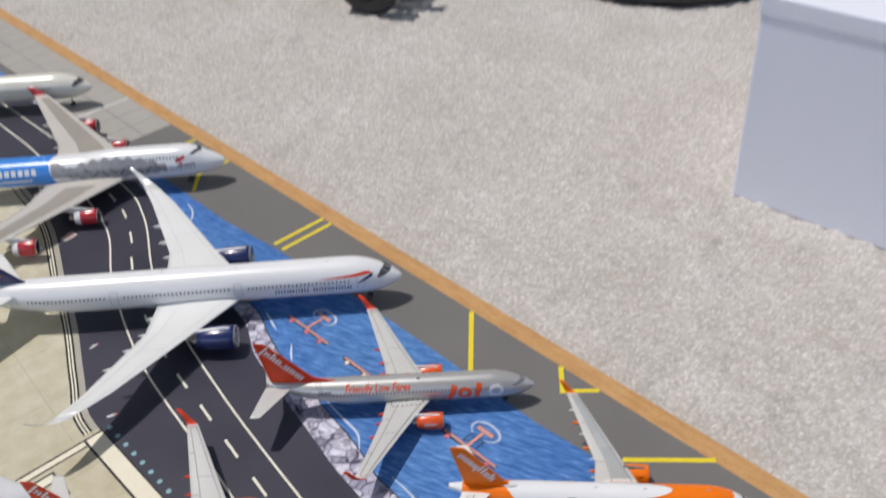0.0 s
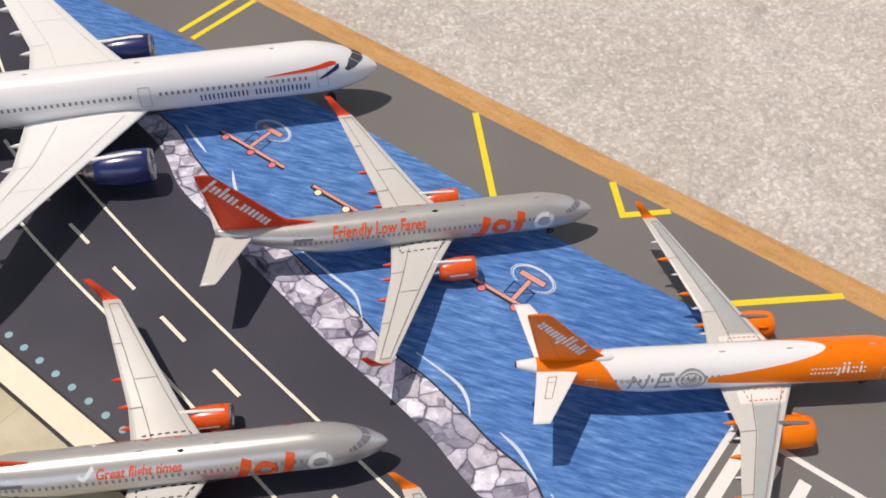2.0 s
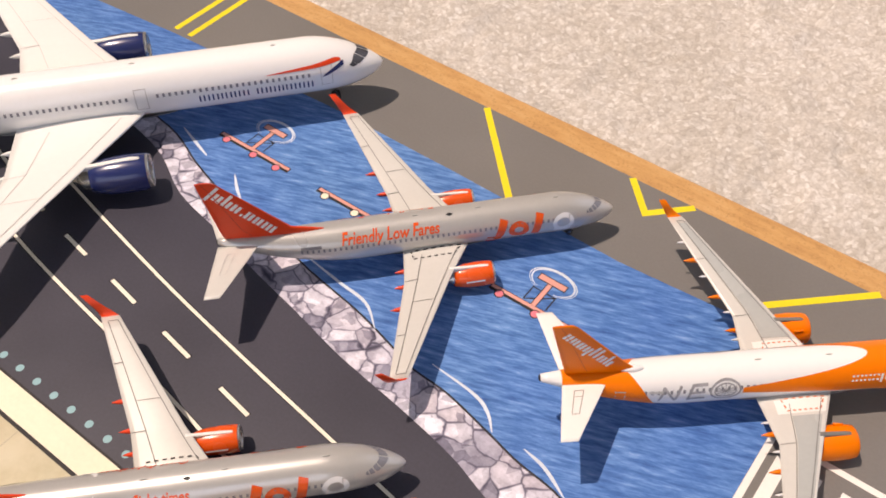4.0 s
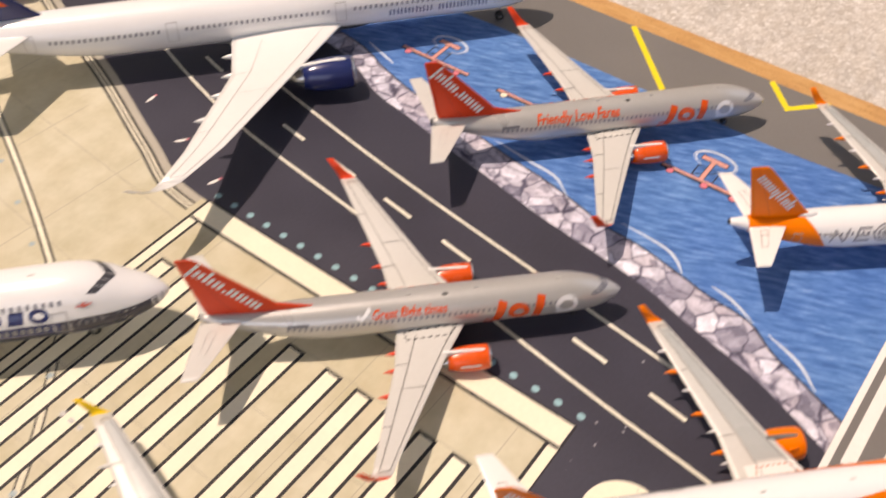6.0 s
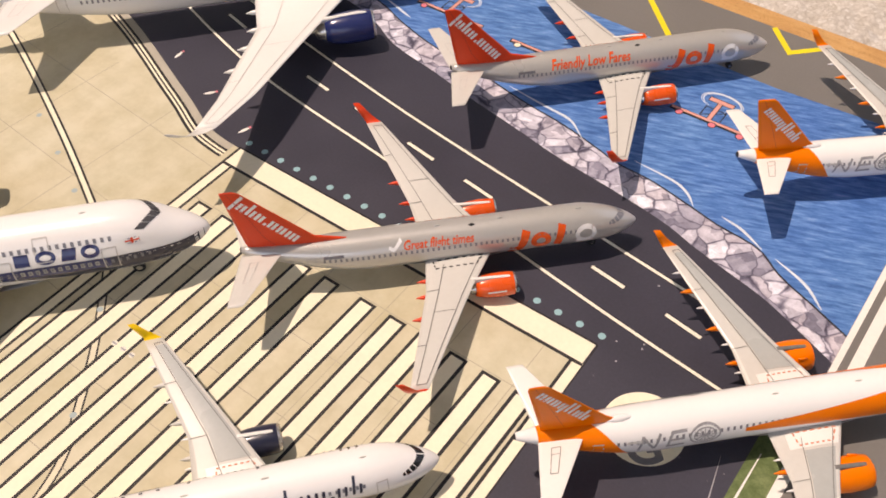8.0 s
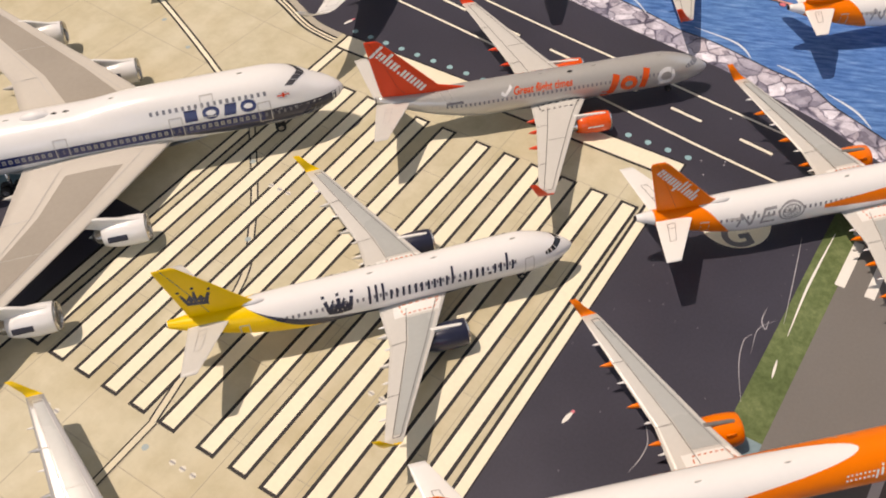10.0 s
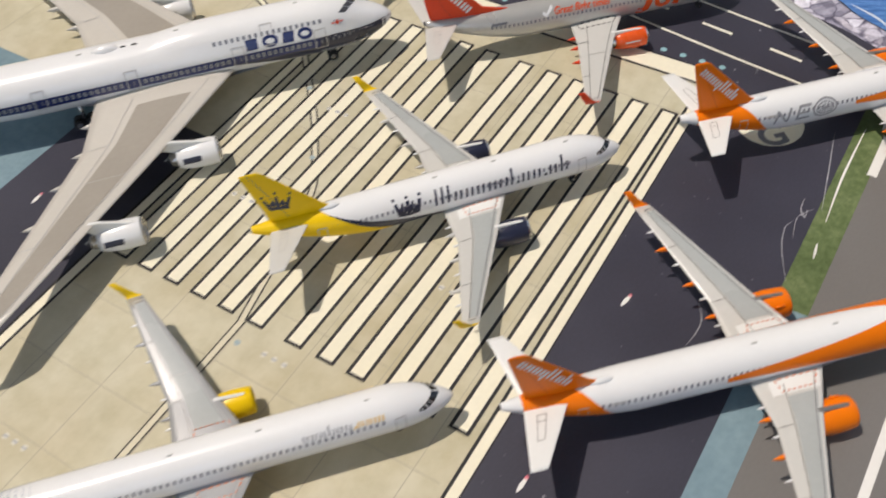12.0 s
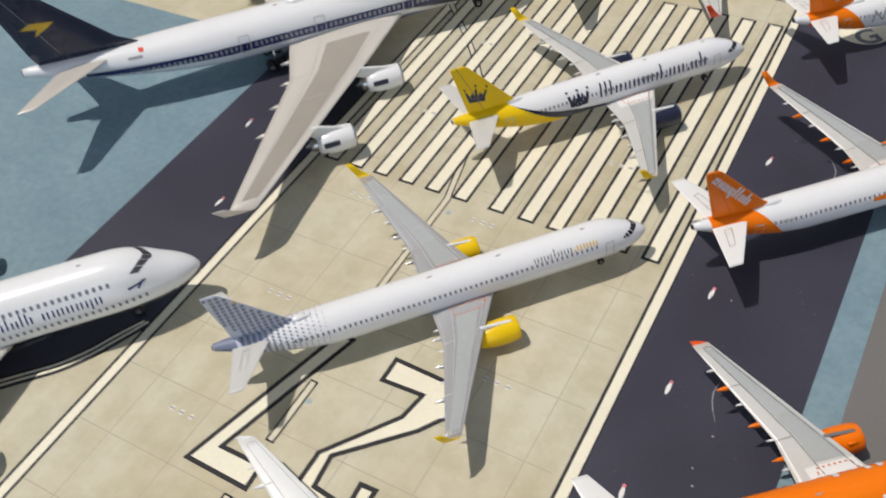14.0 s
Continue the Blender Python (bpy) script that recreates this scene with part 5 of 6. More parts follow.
    if kind.startswith("narrow") and kind != "narrow_b":
        fx = k["fin"][0][1] - aft + 0.2
        top = h.point(fx - 0.6, 90).z / K
        part("dorsal_fairing", lathe([(-0.9, 0.03), (-0.6, 0.22), (-0.1, 0.33), (0.5, 0.31), (1.1, 0.18), (1.6, 0.04)], (fx - 1.3, 0, top + 0.02), 14), M["paint_white"], c.base, "white teardrop fairing before the fin")
    # undercarriage
    gx, gr, gw = k["nose_gear"]
    gear_leg(c.base, gx, 0, k["bottom"] + 0.5, gr, gw)
    mx, my, mr, mw, bogie = k["main"]
    for side in (-1, 1):
        gear_leg(c.base, mx - fwd - (0 if kind != "narrow_long" else 0.1), side * my, k["wing"][1][3], mr, mw, 2, bogie)
    if kind == "jumbo":
        for side in (-1, 1):
            gear_leg(c.base, mx - 3.2, side * 2.0, 3.0, mr, mw, 2, 2)
    # cabin windows
    wz, w0, w1, pitch = k["windows"]
    w1 += aft
    gaps = [d[0] for d in doors] + [fwd + (w0 + w1) / 2]
    big = 1.0 if kind.startswith("narrow") else 1.25
    for left in (False, True):
        pcs = []
        n = int((w1 - w0) / pitch)
        for i in range(n + 1):
            s = w0 + pitch * i
            if any(abs(s + d) < 1.0 * big for d in gaps):
                continue
            u = clamp01((s - (L - k["tail_len"])) / k["tail_len"])
            pcs.append(quad(h, -s, wz + 0.35 * u * u, 0.21 * big, 0.33 * big, 0, left, 0.02))
        if kind == "jumbo":
            pcs += [quad(h, -8.6 - 0.66 * i, 7.25, 0.3, 0.4, 0, left, 0.02) for i in range(19)]
        if left:
            tagged(part("window_row", join(pcs), M["window"], c.body), "row of small dark cabin windows", kind="stuff")
        else:
            for bm in pcs:
                part("cabin_window", bm, M["window"], c.body)
    # doors as thin outlines
    for d, dz, dw, dh in doors:
        for left in (False, True):
            pts = [(d - dw / 2, dz - dh / 2), (d - dw / 2, dz), (d - dw / 2, dz + dh / 2), (d + dw / 2, dz + dh / 2), (d + dw / 2, dz), (d + dw / 2, dz - dh / 2)]
            part("door", stroke(h, pts, 0.09, left, closed=True), M["hairline" if lines != "line" or body != "paint_silver" else "hairline"], c.body, "thin door outline")
    # cockpit glazing
    if kind == "jumbo":
        front = lambda a: -(4.0 + 1.6 * clamp01(abs(90 - a) / 38) ** 1.4)
        for i in range(6):
            a0 = 53 + 12.4 * i
            part("cockpit_window", wrap(h, front, lambda a: front(a) - 0.8, a0, a0 + 11.2, 0.03, 4, 6), M["glass_grey"], c.body)
    for left in (False, True) if kind != "jumbo" else ():
        if kind == "wide_a":
            panes = [((-2.15, 6.0), (-2.85, 5.85), (-3.75, 6.2), (-3.3, 6.75)), ((-2.95, 5.85), (-3.6, 5.8), (-4.0, 6.1), (-3.8, 6.25))]
        else:
            z0 = k["nose_z"] + 1.02
            panes = [((-2.0, z0 + 0.02), (-2.36, z0), (-2.62, z0 + 0.36), (-2.36, z0 + 0.40)), ((-2.46, z0), (-2.84, z0), (-2.98, z0 + 0.34), (-2.72, z0 + 0.36)), ((-2.94, z0 + 0.04), (-3.22, z0 + 0.1), (-3.2, z0 + 0.30), (-3.06, z0 + 0.33))]
        for p in panes:
            rows = [[h.at_height(p[0][0] + (p[3][0] - p[0][0]) * j / 4 + ((p[1][0] + (p[2][0] - p[1][0]) * j / 4) - (p[0][0] + (p[3][0] - p[0][0]) * j / 4)) * i / 4,
                                 p[0][1] + (p[3][1] - p[0][1]) * j / 4 + ((p[1][1] + (p[2][1] - p[1][1]) * j / 4) - (p[0][1] + (p[3][1] - p[0][1]) * j / 4)) * i / 4, left, 0.025) for j in range(5)] for i in range(5)]
            part("cockpit_window", grid_bm(rows), M[{"narrow_b": "window", "wide_a": "glass_grey"}.get(kind, "glass")], c.body)
        # front pane, nearly to the centre line
        a = panes[0]
        z_lo, z_hi = a[0][1], a[3][1]
        rows = []
        for j in range(5):
            zz = z_lo + (z_hi - z_lo) * j / 4
            xe = a[0][0] + (a[3][0] - a[0][0]) * j / 4
            p_edge = h.at_height(xe + 0.06, zz, left, 0.03)
            lo, hi = -9.5, -0.2
            for _ in range(18):
                mid = (lo + hi) / 2
                if h.point(mid, 90).z / K > zz:
                    lo = mid
                else:
                    hi = mid
            x_top = (lo + hi) / 2
            p_mid = h.point(x_top, 90, 0.03)
            p_mid.y += (0.06 if left else -0.06) * K
            rows.append([p_edge.lerp(p_mid, t) + Vector((0.10 * math.sin(math.pi * t), 0, 0.02 * math.sin(math.pi * t))) * K for t in (0, 0.25, 0.5, 0.75, 1)])
        part("windscreen", grid_bm(rows), M[{"narrow_b": "window", "wide_a": "glass_grey"}.get(kind, "glass")], c.body)
    # small aerials along the spine
    for s in (0.16, 0.36, 0.52):
        p = h.point(-L * s, 90)
        bm = lathe([(-0.3, 0.02), (0.0, 0.06), (0.3, 0.02)], (p.x / K, 0, p.z / K + 0.06), 8, 2.0)
        part("aerial", bm, M["paint_wing"], c.body)
    return c


def fin_shapes(c, mat, pieces, label=""):
    """Patches on both sides of the fin: (f0, f1, c0, c1)."""
    bms = []
    for face in (-1, 1):
        for f0, f1, c0, c1 in pieces:
            bms.append(c.fin.patch(f0, f1, c0, c1, face, 0.03, 4))
    part("fin_emblem", join(bms), M[mat], c.fin_ob, label)


def on_fin(c, x, z, face, out=0.035):
    z0, z1 = c.fin.rows[0][0], c.fin.rows[-1][0]
    f = clamp01((z - z0) / (z1 - z0))
    r = c.fin.row(f)
    return c.fin.on(f, max(0.02, min(0.98, (r[1] - x) / r[2])), face, out)


def fin_stroke(c, pts, w, face):
    rows = []
    n = len(pts)
    for i, p in enumerate(pts):
        d = (Vector(pts[min(i + 1, n - 1)]) - Vector(pts[max(i - 1, 0)])).normalized() * w / 2
        rows.append([on_fin(c, p[0] - d.y, p[1] + d.x, face), on_fin(c, p[0] + d.y, p[1] - d.x, face)])
    return grid_bm(rows)


def fin_patch(c, pts, face):
    bm = bmesh.new()
    bm.faces.new([bm.verts.new(on_fin(c, x, z, face)) for x, z in pts])
    return bm


def fin_name(c, mat, pattern, start, end, h, label, weight=0.17):
    """Plain shapes in a row down the fin, from start to end (x, z), for a painted name."""
    aft = c.k["plug"][1]
    a, b = Vector(start) - Vector((aft, 0)), Vector(end) - Vector((aft, 0))
    d = (b - a).normalized()
    up = Vector((-d.y, d.x))
    glyphs, total = shape_lines(pattern)
    k = (b - a).length / total
    for lines in glyphs:
        bms = []
        for face in (-1, 1):
            for line in lines:
                bms.append(fin_stroke(c, [tuple(a + d * (u * k) + up * (v * h)) for u, v in line], weight * h, face))
        part("name_shape", join(bms), M[mat], c.fin_ob, label)


# ---- the models, each with its own livery ----
NARROW_DOORS = ((-4.9, 3.75, 0.85, 1.9), (-31.2, 3.9, 0.8, 1.8))


def silver_twin(x, y, heading, words, tick, label):
    c = aircraft("model_airliner", "narrow_b", x, y, heading, label, body="paint_silver", wing="paint_wing", winglet="red", fin="red", engine="vermilion", fairing="red", doors=((-4.6, 3.5, 0.85, 1.8), (-31.8, 3.7, 0.8, 1.7)))
    fin_name(c, "paint_white", "juhu.uum", (-38.05, 11.45), (-33.0, 5.75), 1.45, "row of white bars on the fin", 0.22)
    for left in (False, True):
        part("slogan", lettering(c.hull, words, -26.9 if not tick else -23.2, 4.42, 1.2 if not tick else 0.95, 0.0, left), M["vermilion"], c.body, "orange red slogan lettering")
        h = c.hull
        name = [stroke(h, [(-13.1, 2.75), (-12.5, 2.6), (-12.0, 2.9), (-11.75, 3.6), (-11.4, 4.75)], 0.8, left), stroke(h, ring_points(-10.0, 3.6, 0.72, 0.62, 22), 0.55, left, closed=True), stroke(h, [(-8.4, 2.75), (-8.2, 3.6), (-7.9, 4.9)], 0.75, left)]
        named(c, name, "vermilion", "large orange red name shape")
        part("number_shape", join([stroke(h, ring_points(-5.6, 3.75, 0.85, 0.72, 24), 0.42, left, closed=True), stroke(h, [(-6.5, 2.95), (-5.7, 2.98), (-4.9, 3.0)], 0.4, left)]), M["paint_white"], c.body, "white round emblem")
        part("registration_bar", quad(h, -29.7, 4.5, 1.9, 0.25, 0, left, 0.04), M["mid_grey"], c.body)
        if tick:
            part("tick_shape", stroke(h, [(-24.5, 4.75), (-24.1, 4.5), (-23.3, 5.15)], 0.28, left), M["paint_white"], c.body, "white tick mark")
    p = c.hull.point(-16.5, 90, 0.03)
    part("spine_vent", lathe([(-0.3, 0.03), (0.0, 0.16), (0.35, 0.03)], (p.x / K, -0.35, p.z / K - 0.06), 8), M["black"], c.body)
    # white shapes on the cowls
    for side in (-1, 1):
        ex, ey, ez, el, ed = c.k["engine"]
        a = radians(12)
        part("cowl_bar", grid_bm([[Vector((ex - 1.0 - 0.3 * u, side * ey - (ed / 2 * 1.045) * math.cos(a + 0.14 * v), ez + (ed / 2 * 1.045) * math.sin(a + 0.14 * v))) * K for v in (0, 1)] for u in range(7)]), M["paint_white"], c.base, "white bar on the cowl")
    return c


def orange_white_twin(kind, x, y, heading, label, drawing=True, orange_body=False):
    L = KINDS[kind]["length"]
    c = aircraft("model_airliner", kind, x, y, heading, label, body="orange" if orange_body else "paint_white", wing="paint_wing", winglet="vermilion" if orange_body else "orange", fin="orange", stab="paint_wing_white", engine="orange", lip="orange", fairing="orange", panel="paint_panel", root_patch="paint_wing_white",
                 neo=not orange_body, doors=((-4.9, 3.75, 0.85, 1.9), (-(L - 6.4), 3.95, 0.8, 1.8)))
    h = c.hull
    fin_name(c, "paint_white", "uuuyHuh", (-36.35, 11.0), (-32.2, 6.65), 1.25, "row of white bars on the fin", 0.22)
    if orange_body:
        for left in (False, True):
            named(c, sign_shapes(h, -26.3, -19.2, 3.55, 1.9, "uuuy", left, 0.12, 0.22), "paint_white", "large white bars")
            named(c, sign_shapes(h, -18.9, -13.6, 3.55, 1.95, "Huh", left, 0.12, 0.24), "paint_white", "large white bars")
        return c
    # orange over the tail, cut back to a white tail cone
    low = lambda a: clamp01((90 - (a if a <= 90 else 180 - a)) / 120)
    part("tail_paint", wrap(h, lambda a: -(L - (6.9 if kind == "narrow_new" else 5.9)) + (2.6 if kind == "narrow_new" else 3.2) * low(a), -(L - 1.7), -70, 250, nx=12, na=44), M["orange"], c.body, "orange painted tail section")
    # orange nose section, its edge sweeping far back along the windows
    up = lambda a: a if a <= 90 else 180 - a
    far, spread = (21.0, 28) if kind == "narrow_new" else (26.0, 38)
    edge_of_white = lambda a: -min(far, 10.3 + spread * clamp01((90 - up(a)) / 105) ** 2) if up(a) > 10 else -(far - (far - 10) * (10 - up(a)) / 28)
    part("nose_paint", wrap(h, -2.9, edge_of_white, -18, 198, nx=22, na=60), M["orange"], c.body, "orange painted nose section")
    part("chin_paint", wrap(h, -2.9, -9.0, -80, -18, nx=8, na=12), M["orange"], c.body)
    part("chin_paint", wrap(h, -2.9, -9.0, 198, 260, nx=8, na=12), M["orange"], c.body)
    for left in (False, True):
        named(c, sign_shapes(h, -11.9, -6.8, 4.45, 0.85, "uuuyHuh", left, 0.1, 0.24), "paint_white", "row of white bars")
        part("registration_bar", quad(h, -(L - 9.3), 4.75, 1.2, 0.2, 0, left, 0.04), M["hairline"], c.body)
        if drawing:
            d, zc = L - 13.3, 4.5
            pcs = [stroke(h, [(-d - 3.7, zc - 0.7), (-d - 3.3, zc + 0.6)], 0.22, left), stroke(h, [(-d - 3.3, zc + 0.6), (-d - 2.4, zc - 0.65)], 0.2, left), stroke(h, [(-d - 2.4, zc - 0.65), (-d - 1.9, zc + 0.65)], 0.22, left),
                   stroke(h, [(-d + 0.3, zc + 0.62), (-d - 0.9, zc + 0.6), (-d - 1.15, zc), (-d - 1.3, zc - 0.62), (-d + 0.1, zc - 0.6)], 0.22, left), stroke(h, [(-d - 1.1, zc), (-d + 0.1, zc + 0.02)], 0.2, left),
                   stroke(h, ring_points(-d + 1.8, zc, 1.25, 0.85, 26), 0.16, left, closed=True), stroke(h, ring_points(-d + 1.8, zc, 0.9, 0.6, 22), 0.1, left, closed=True)]
            pcs += [stroke(h, [(-d + 1.8, zc), (-d + 1.8 + 0.85 * math.cos(t), zc + 0.58 * math.sin(t))], 0.07, left) for t in (i * math.pi / 6 for i in range(12))]
            part("line_drawing", join(pcs), M["grey"], c.body, "grey line drawing of bars and a spoked ring")
    return c


# silver and red twin, on the water's edge, and a second one over the runway threshold
silver_twin(-11.6, 118.5, 47.4, "Friendly Low Fares", False, "silver grey model airliner with red fin on printed water")
silver_twin(-9.2, 33.5, 45.3, "Great flight times", True, "silver grey model airliner with red fin standing across the runway threshold")
# white and orange twins
orange_white_twin("narrow_new", 73.0, 124.8, 42.0, "white and orange model airliner standing on water and zebra")
orange_white_twin("narrow_long", 79.3, 42.0, 45.8, "long white and orange model airliner over the round taxi sign")
orange_white_twin("narrow_long", 81.4, -52.3, 45.2, "long white and orange model airliner parked on dark taxiway", drawing=False)
orange_white_twin("narrow_plain", 83.5, -156.2, 42.0, "all orange model airliner with white name shapes, wheels on the apron", orange_body=True)

# white twin with yellow tail on the piano keys
mon = aircraft("model_airliner", "narrow_a", -9.5, -47.6, 49.6, "white model airliner with yellow tail and navy engines on runway stripes", wing="paint_wing", winglet="gold", fin="gold", stab="paint_wing", engine="navy_dark", panel="paint_panel", root_patch="paint_wing_white",
               doors=NARROW_DOORS)
Lm = 37.57
sweep_edge = lambda a: -(Lm - 6.6) + 6.4 * clamp01((90 - (a if a <= 90 else 180 - a)) / 120) ** 1.7
part("tail_paint", wrap(mon.hull, sweep_edge, -(Lm - 0.06), -80, 260, nx=14, na=44), M["gold"], mon.body, "yellow painted tail section")
for left in (False, True):
    h = mon.hull
    f = (lambda a: 180 - a) if left else (lambda a: a)
    part("navy_sweep", grid_bm([[h.point(sweep_edge(f(a)) + 6.5 * clamp01((70 - a) / 105) ** 2.2 * t, f(a), 0.035) for t in (0, 0.25, 0.5, 0.75, 1)] for a in span(72, -38, 24)]), M["navy_dark"], mon.body, "curved navy sweep before the yellow tail")
    part("navy_keel", band(h, span(-21.2, -4.2, 14), 1.86, lambda x_: 2.35 + 0.4 * clamp01((-x_ - 10) / 11), left, 0.03), M["navy_dark"], mon.body)
    named(mon, sign_shapes(h, -20.3, -6.2, 4.1, 1.4, "Muuuiud.uu.uh", left, 0.1, 0.155), "navy_dark", "row of navy bars along the flank")
    crown = [stroke(h, [(-24.0, 5.2), (-23.7, 4.1), (-22.8, 4.0), (-21.9, 4.1), (-21.6, 5.2)], 0.34, left), quad(h, -22.8, 4.65, 0.36, 1.2, 0, left, 0.035, 3)]
    crown += [stroke(h, [(x_ - 0.28, 4.55), (x_, 4.95), (x_ + 0.28, 4.55), (x_, 4.2)], 0.34, left, closed=True) for x_ in (-23.3, -22.3)]
    crown += [quad(h, -22.8 + dx, 5.48, 0.28, 0.16, 0, left) for dx in (-1.3, 0, 1.3)]
    part("crown_shape", join(crown), M["navy_dark"], mon.body, "navy crown emblem")
def crown_at(x, z):
    """A point of the crown, drawn to size on the lower rear of the fin."""
    return -35.4 + 0.74 * (x + 35.6), 7.45 + 0.8 * (z - 7.6)


for pts in (((-35.6, 7.6), (-33.1, 7.3), (-33.15, 7.85), (-35.7, 8.15)), ((-35.7, 8.0), (-35.2, 8.0), (-35.85, 9.5), (-36.15, 9.4)), ((-34.75, 7.9), (-34.2, 7.85), (-34.3, 9.7), (-34.6, 9.7)), ((-33.7, 7.8), (-33.15, 7.75), (-32.65, 9.1), (-33.0, 9.2)),
                                                    ((-35.05, 7.9), (-34.55, 8.5), (-34.95, 9.25), (-35.45, 8.6)), ((-33.85, 7.75), (-33.4, 8.35), (-33.75, 9.05), (-34.3, 8.4))):
    part("emblem_piece", join([fin_patch(mon, [crown_at(*p) for p in pts], face) for face in (-1, 1)]), M["navy_dark"], mon.fin_ob, "navy piece of a crown emblem")
for x_, z_ in ((-36.15, 9.95), (-34.45, 10.25), (-32.7, 9.65)):
    part("emblem_piece", join([fin_patch(mon, [crown_at(x_ + 0.2 * math.cos(q * math.pi / 4), z_ + 0.2 * math.sin(q * math.pi / 4)) for q in range(8)], face) for face in (-1, 1)]), M["navy_dark"], mon.fin_ob, "navy piece of a crown emblem")

# white twin with spotted grey tail and yellow engines
vu = aircraft("model_airliner", "narrow_long", -8.9, -130.3, 47.8, "long white model airliner with spotted grey tail and yellow engines", wing="paint_wing_silver", winglet="gold", fin="mauve_pale", stab="paint_wing", engine="gold", lip="gold", panel="paint_panel", lines="hairline", size=0.985, skew=0.8,
              doors=((-4.9, 3.75, 0.85, 1.9), (-38.2, 3.95, 0.8, 1.8)))
part("tail_paint", wrap(vu.hull, -39.6, -42.3, -80, 260, nx=8, na=40), M["mauve_pale"], vu.body, "pale lilac painted tail section")
part("tail_cone_paint", wrap(vu.hull, -42.3, -44.45, -80, 260, nx=8, na=40), M["mauve"], vu.body, "grey painted tail cone")
dots = []
for i in range(16):
    for j in range(12):
        z_, x_ = 5.7 + i * 0.47, -34.6 - i * 0.33 - j * 0.56 - (0.28 if i % 2 else 0)
        f_ = vu.fin.row(clamp01((z_ - vu.fin.rows[0][0]) / (vu.fin.rows[-1][0] - vu.fin.rows[0][0])))
        if z_ < 12.1 and f_[1] - f_[2] + 0.2 < x_ < f_[1] - 0.2:
            dots += [fin_patch(vu, [(x_ + 0.21 * math.cos(q * math.pi / 4), z_ + 0.19 * math.sin(q * math.pi / 4)) for q in range(8)], face) for face in (-1, 1)]
tagged(part("fin_dots", join(dots), M["mauve"], vu.fin_ob), "close grid of grey blue dots", kind="stuff")
part("fin_spot", join([fin_patch(vu, [(-41.1 + 0.22 * math.cos(q * math.pi / 4), 10.6 + 0.2 * math.sin(q * math.pi / 4)) for q in range(8)], face) for face in (-1, 1)]), M["ochre"], vu.fin_ob, "single yellow dot")
spots = []
for i in range(15):
    s = 33.9 + i * 0.56
    for j in range(12):
        a = -45 + j * 12.5 + (6.2 if i % 2 else 0)
        r = 0.05 + 0.0125 * i
        for aa in (a, 180 - a):
            bm = bmesh.new()
            bm.faces.new([bm.verts.new(vu.hull.point(-s + r * math.cos(t), aa + r * 27 * math.sin(t), 0.045)) for t in (2 * math.pi * q / 10 for q in range(10))])
            spots.append(bm)
tagged(part("tail_dots", join(spots), M["mauve"], vu.body), "fading pattern of grey dots", kind="stuff")
for left in (False, True):
    named(vu, sign_shapes(vu.hull, -12.9, -8.7, 4.92, 0.62, "uuuliuy", left, 0.0, 0.17), "mid_grey", "row of grey bars")
    named(vu, sign_shapes(vu.hull, -8.7, -6.0, 4.92, 0.62, ".uum", left, 0.0, 0.22), "ochre", "row of golden bars")

# white twin with metal engines on the runway numeral
wt = aircraft("model_airliner", "narrow_plain", 5.0, -215.0, 47.0, "plain white model airliner with metal engines on runway numeral", wing="paint_wing_white", fin="paint_white", engine="metal", lines="hairline", doors=NARROW_DOORS)
part("dark_mask", wrap(wt.hull, -1.3, -2.5, 20, 160, nx=4, na=20), M["black"], wt.body, "dark band round the cockpit")

# large white twin with navy engines
a35 = aircraft("model_wide_airliner", "wide_a", -90.3, 125.4, 49.4, "large white model airliner with navy engines, nose on the grey apron", wing="paint_wing_white", winglet="paint_wing_white", fin="navy", stab="paint_wing_white", engine="navy", lines="hairline",
               doors=((-6.6, 5.7, 1.2, 2.3), (-26.2, 5.7, 1.2, 2.3), (-46.0, 5.7, 1.2, 2.3), (-62.0, 5.9, 1.1, 2.2)))
fin_shapes(a35, "vermilion", [(0.25, 0.45, 0.15, 0.9), (0.62, 0.78, 0.2, 0.95)], "red ribbon shapes")
fin_shapes(a35, "paint_white", [(0.48, 0.56, 0.15, 0.9)], "white ribbon shape")
for left in (False, True):
    h = a35.hull
    named(a35, sign_shapes(h, -20.4, -7.9, 4.5, 0.85, "HHIHIHH-HIHMHHH", left, 0.0, 0.2), "navy", "row of navy bars below the windows")
    part("ribbon", band(h, span(-13.0, -4.9, 16), lambda x_: 6.55 + 0.22 * clamp01((x_ + 13.0) / 7.6) ** 1.5, lambda x_: 6.60 + 0.58 * clamp01((x_ + 13.0) / 7.0) - 0.2 * clamp01((x_ + 5.8) / 0.9) ** 2, left, 0.04), M["red"], a35.body, "red ribbon tapering aft")
    part("ribbon", band(h, span(-7.0, -4.6, 12), lambda x_: 5.62 + 0.75 * clamp01((x_ + 7.0) / 2.4) ** 1.3, lambda x_: 5.7 + 1.05 * clamp01((x_ + 7.0) / 2.2) ** 0.8, left, 0.045), M["navy"], a35.body, "navy ribbon end")
    part("keel_line", band(h, span(-40, -2.2, 24), 2.5, 3.0, left, 0.03, 3), M["navy"], a35.body)

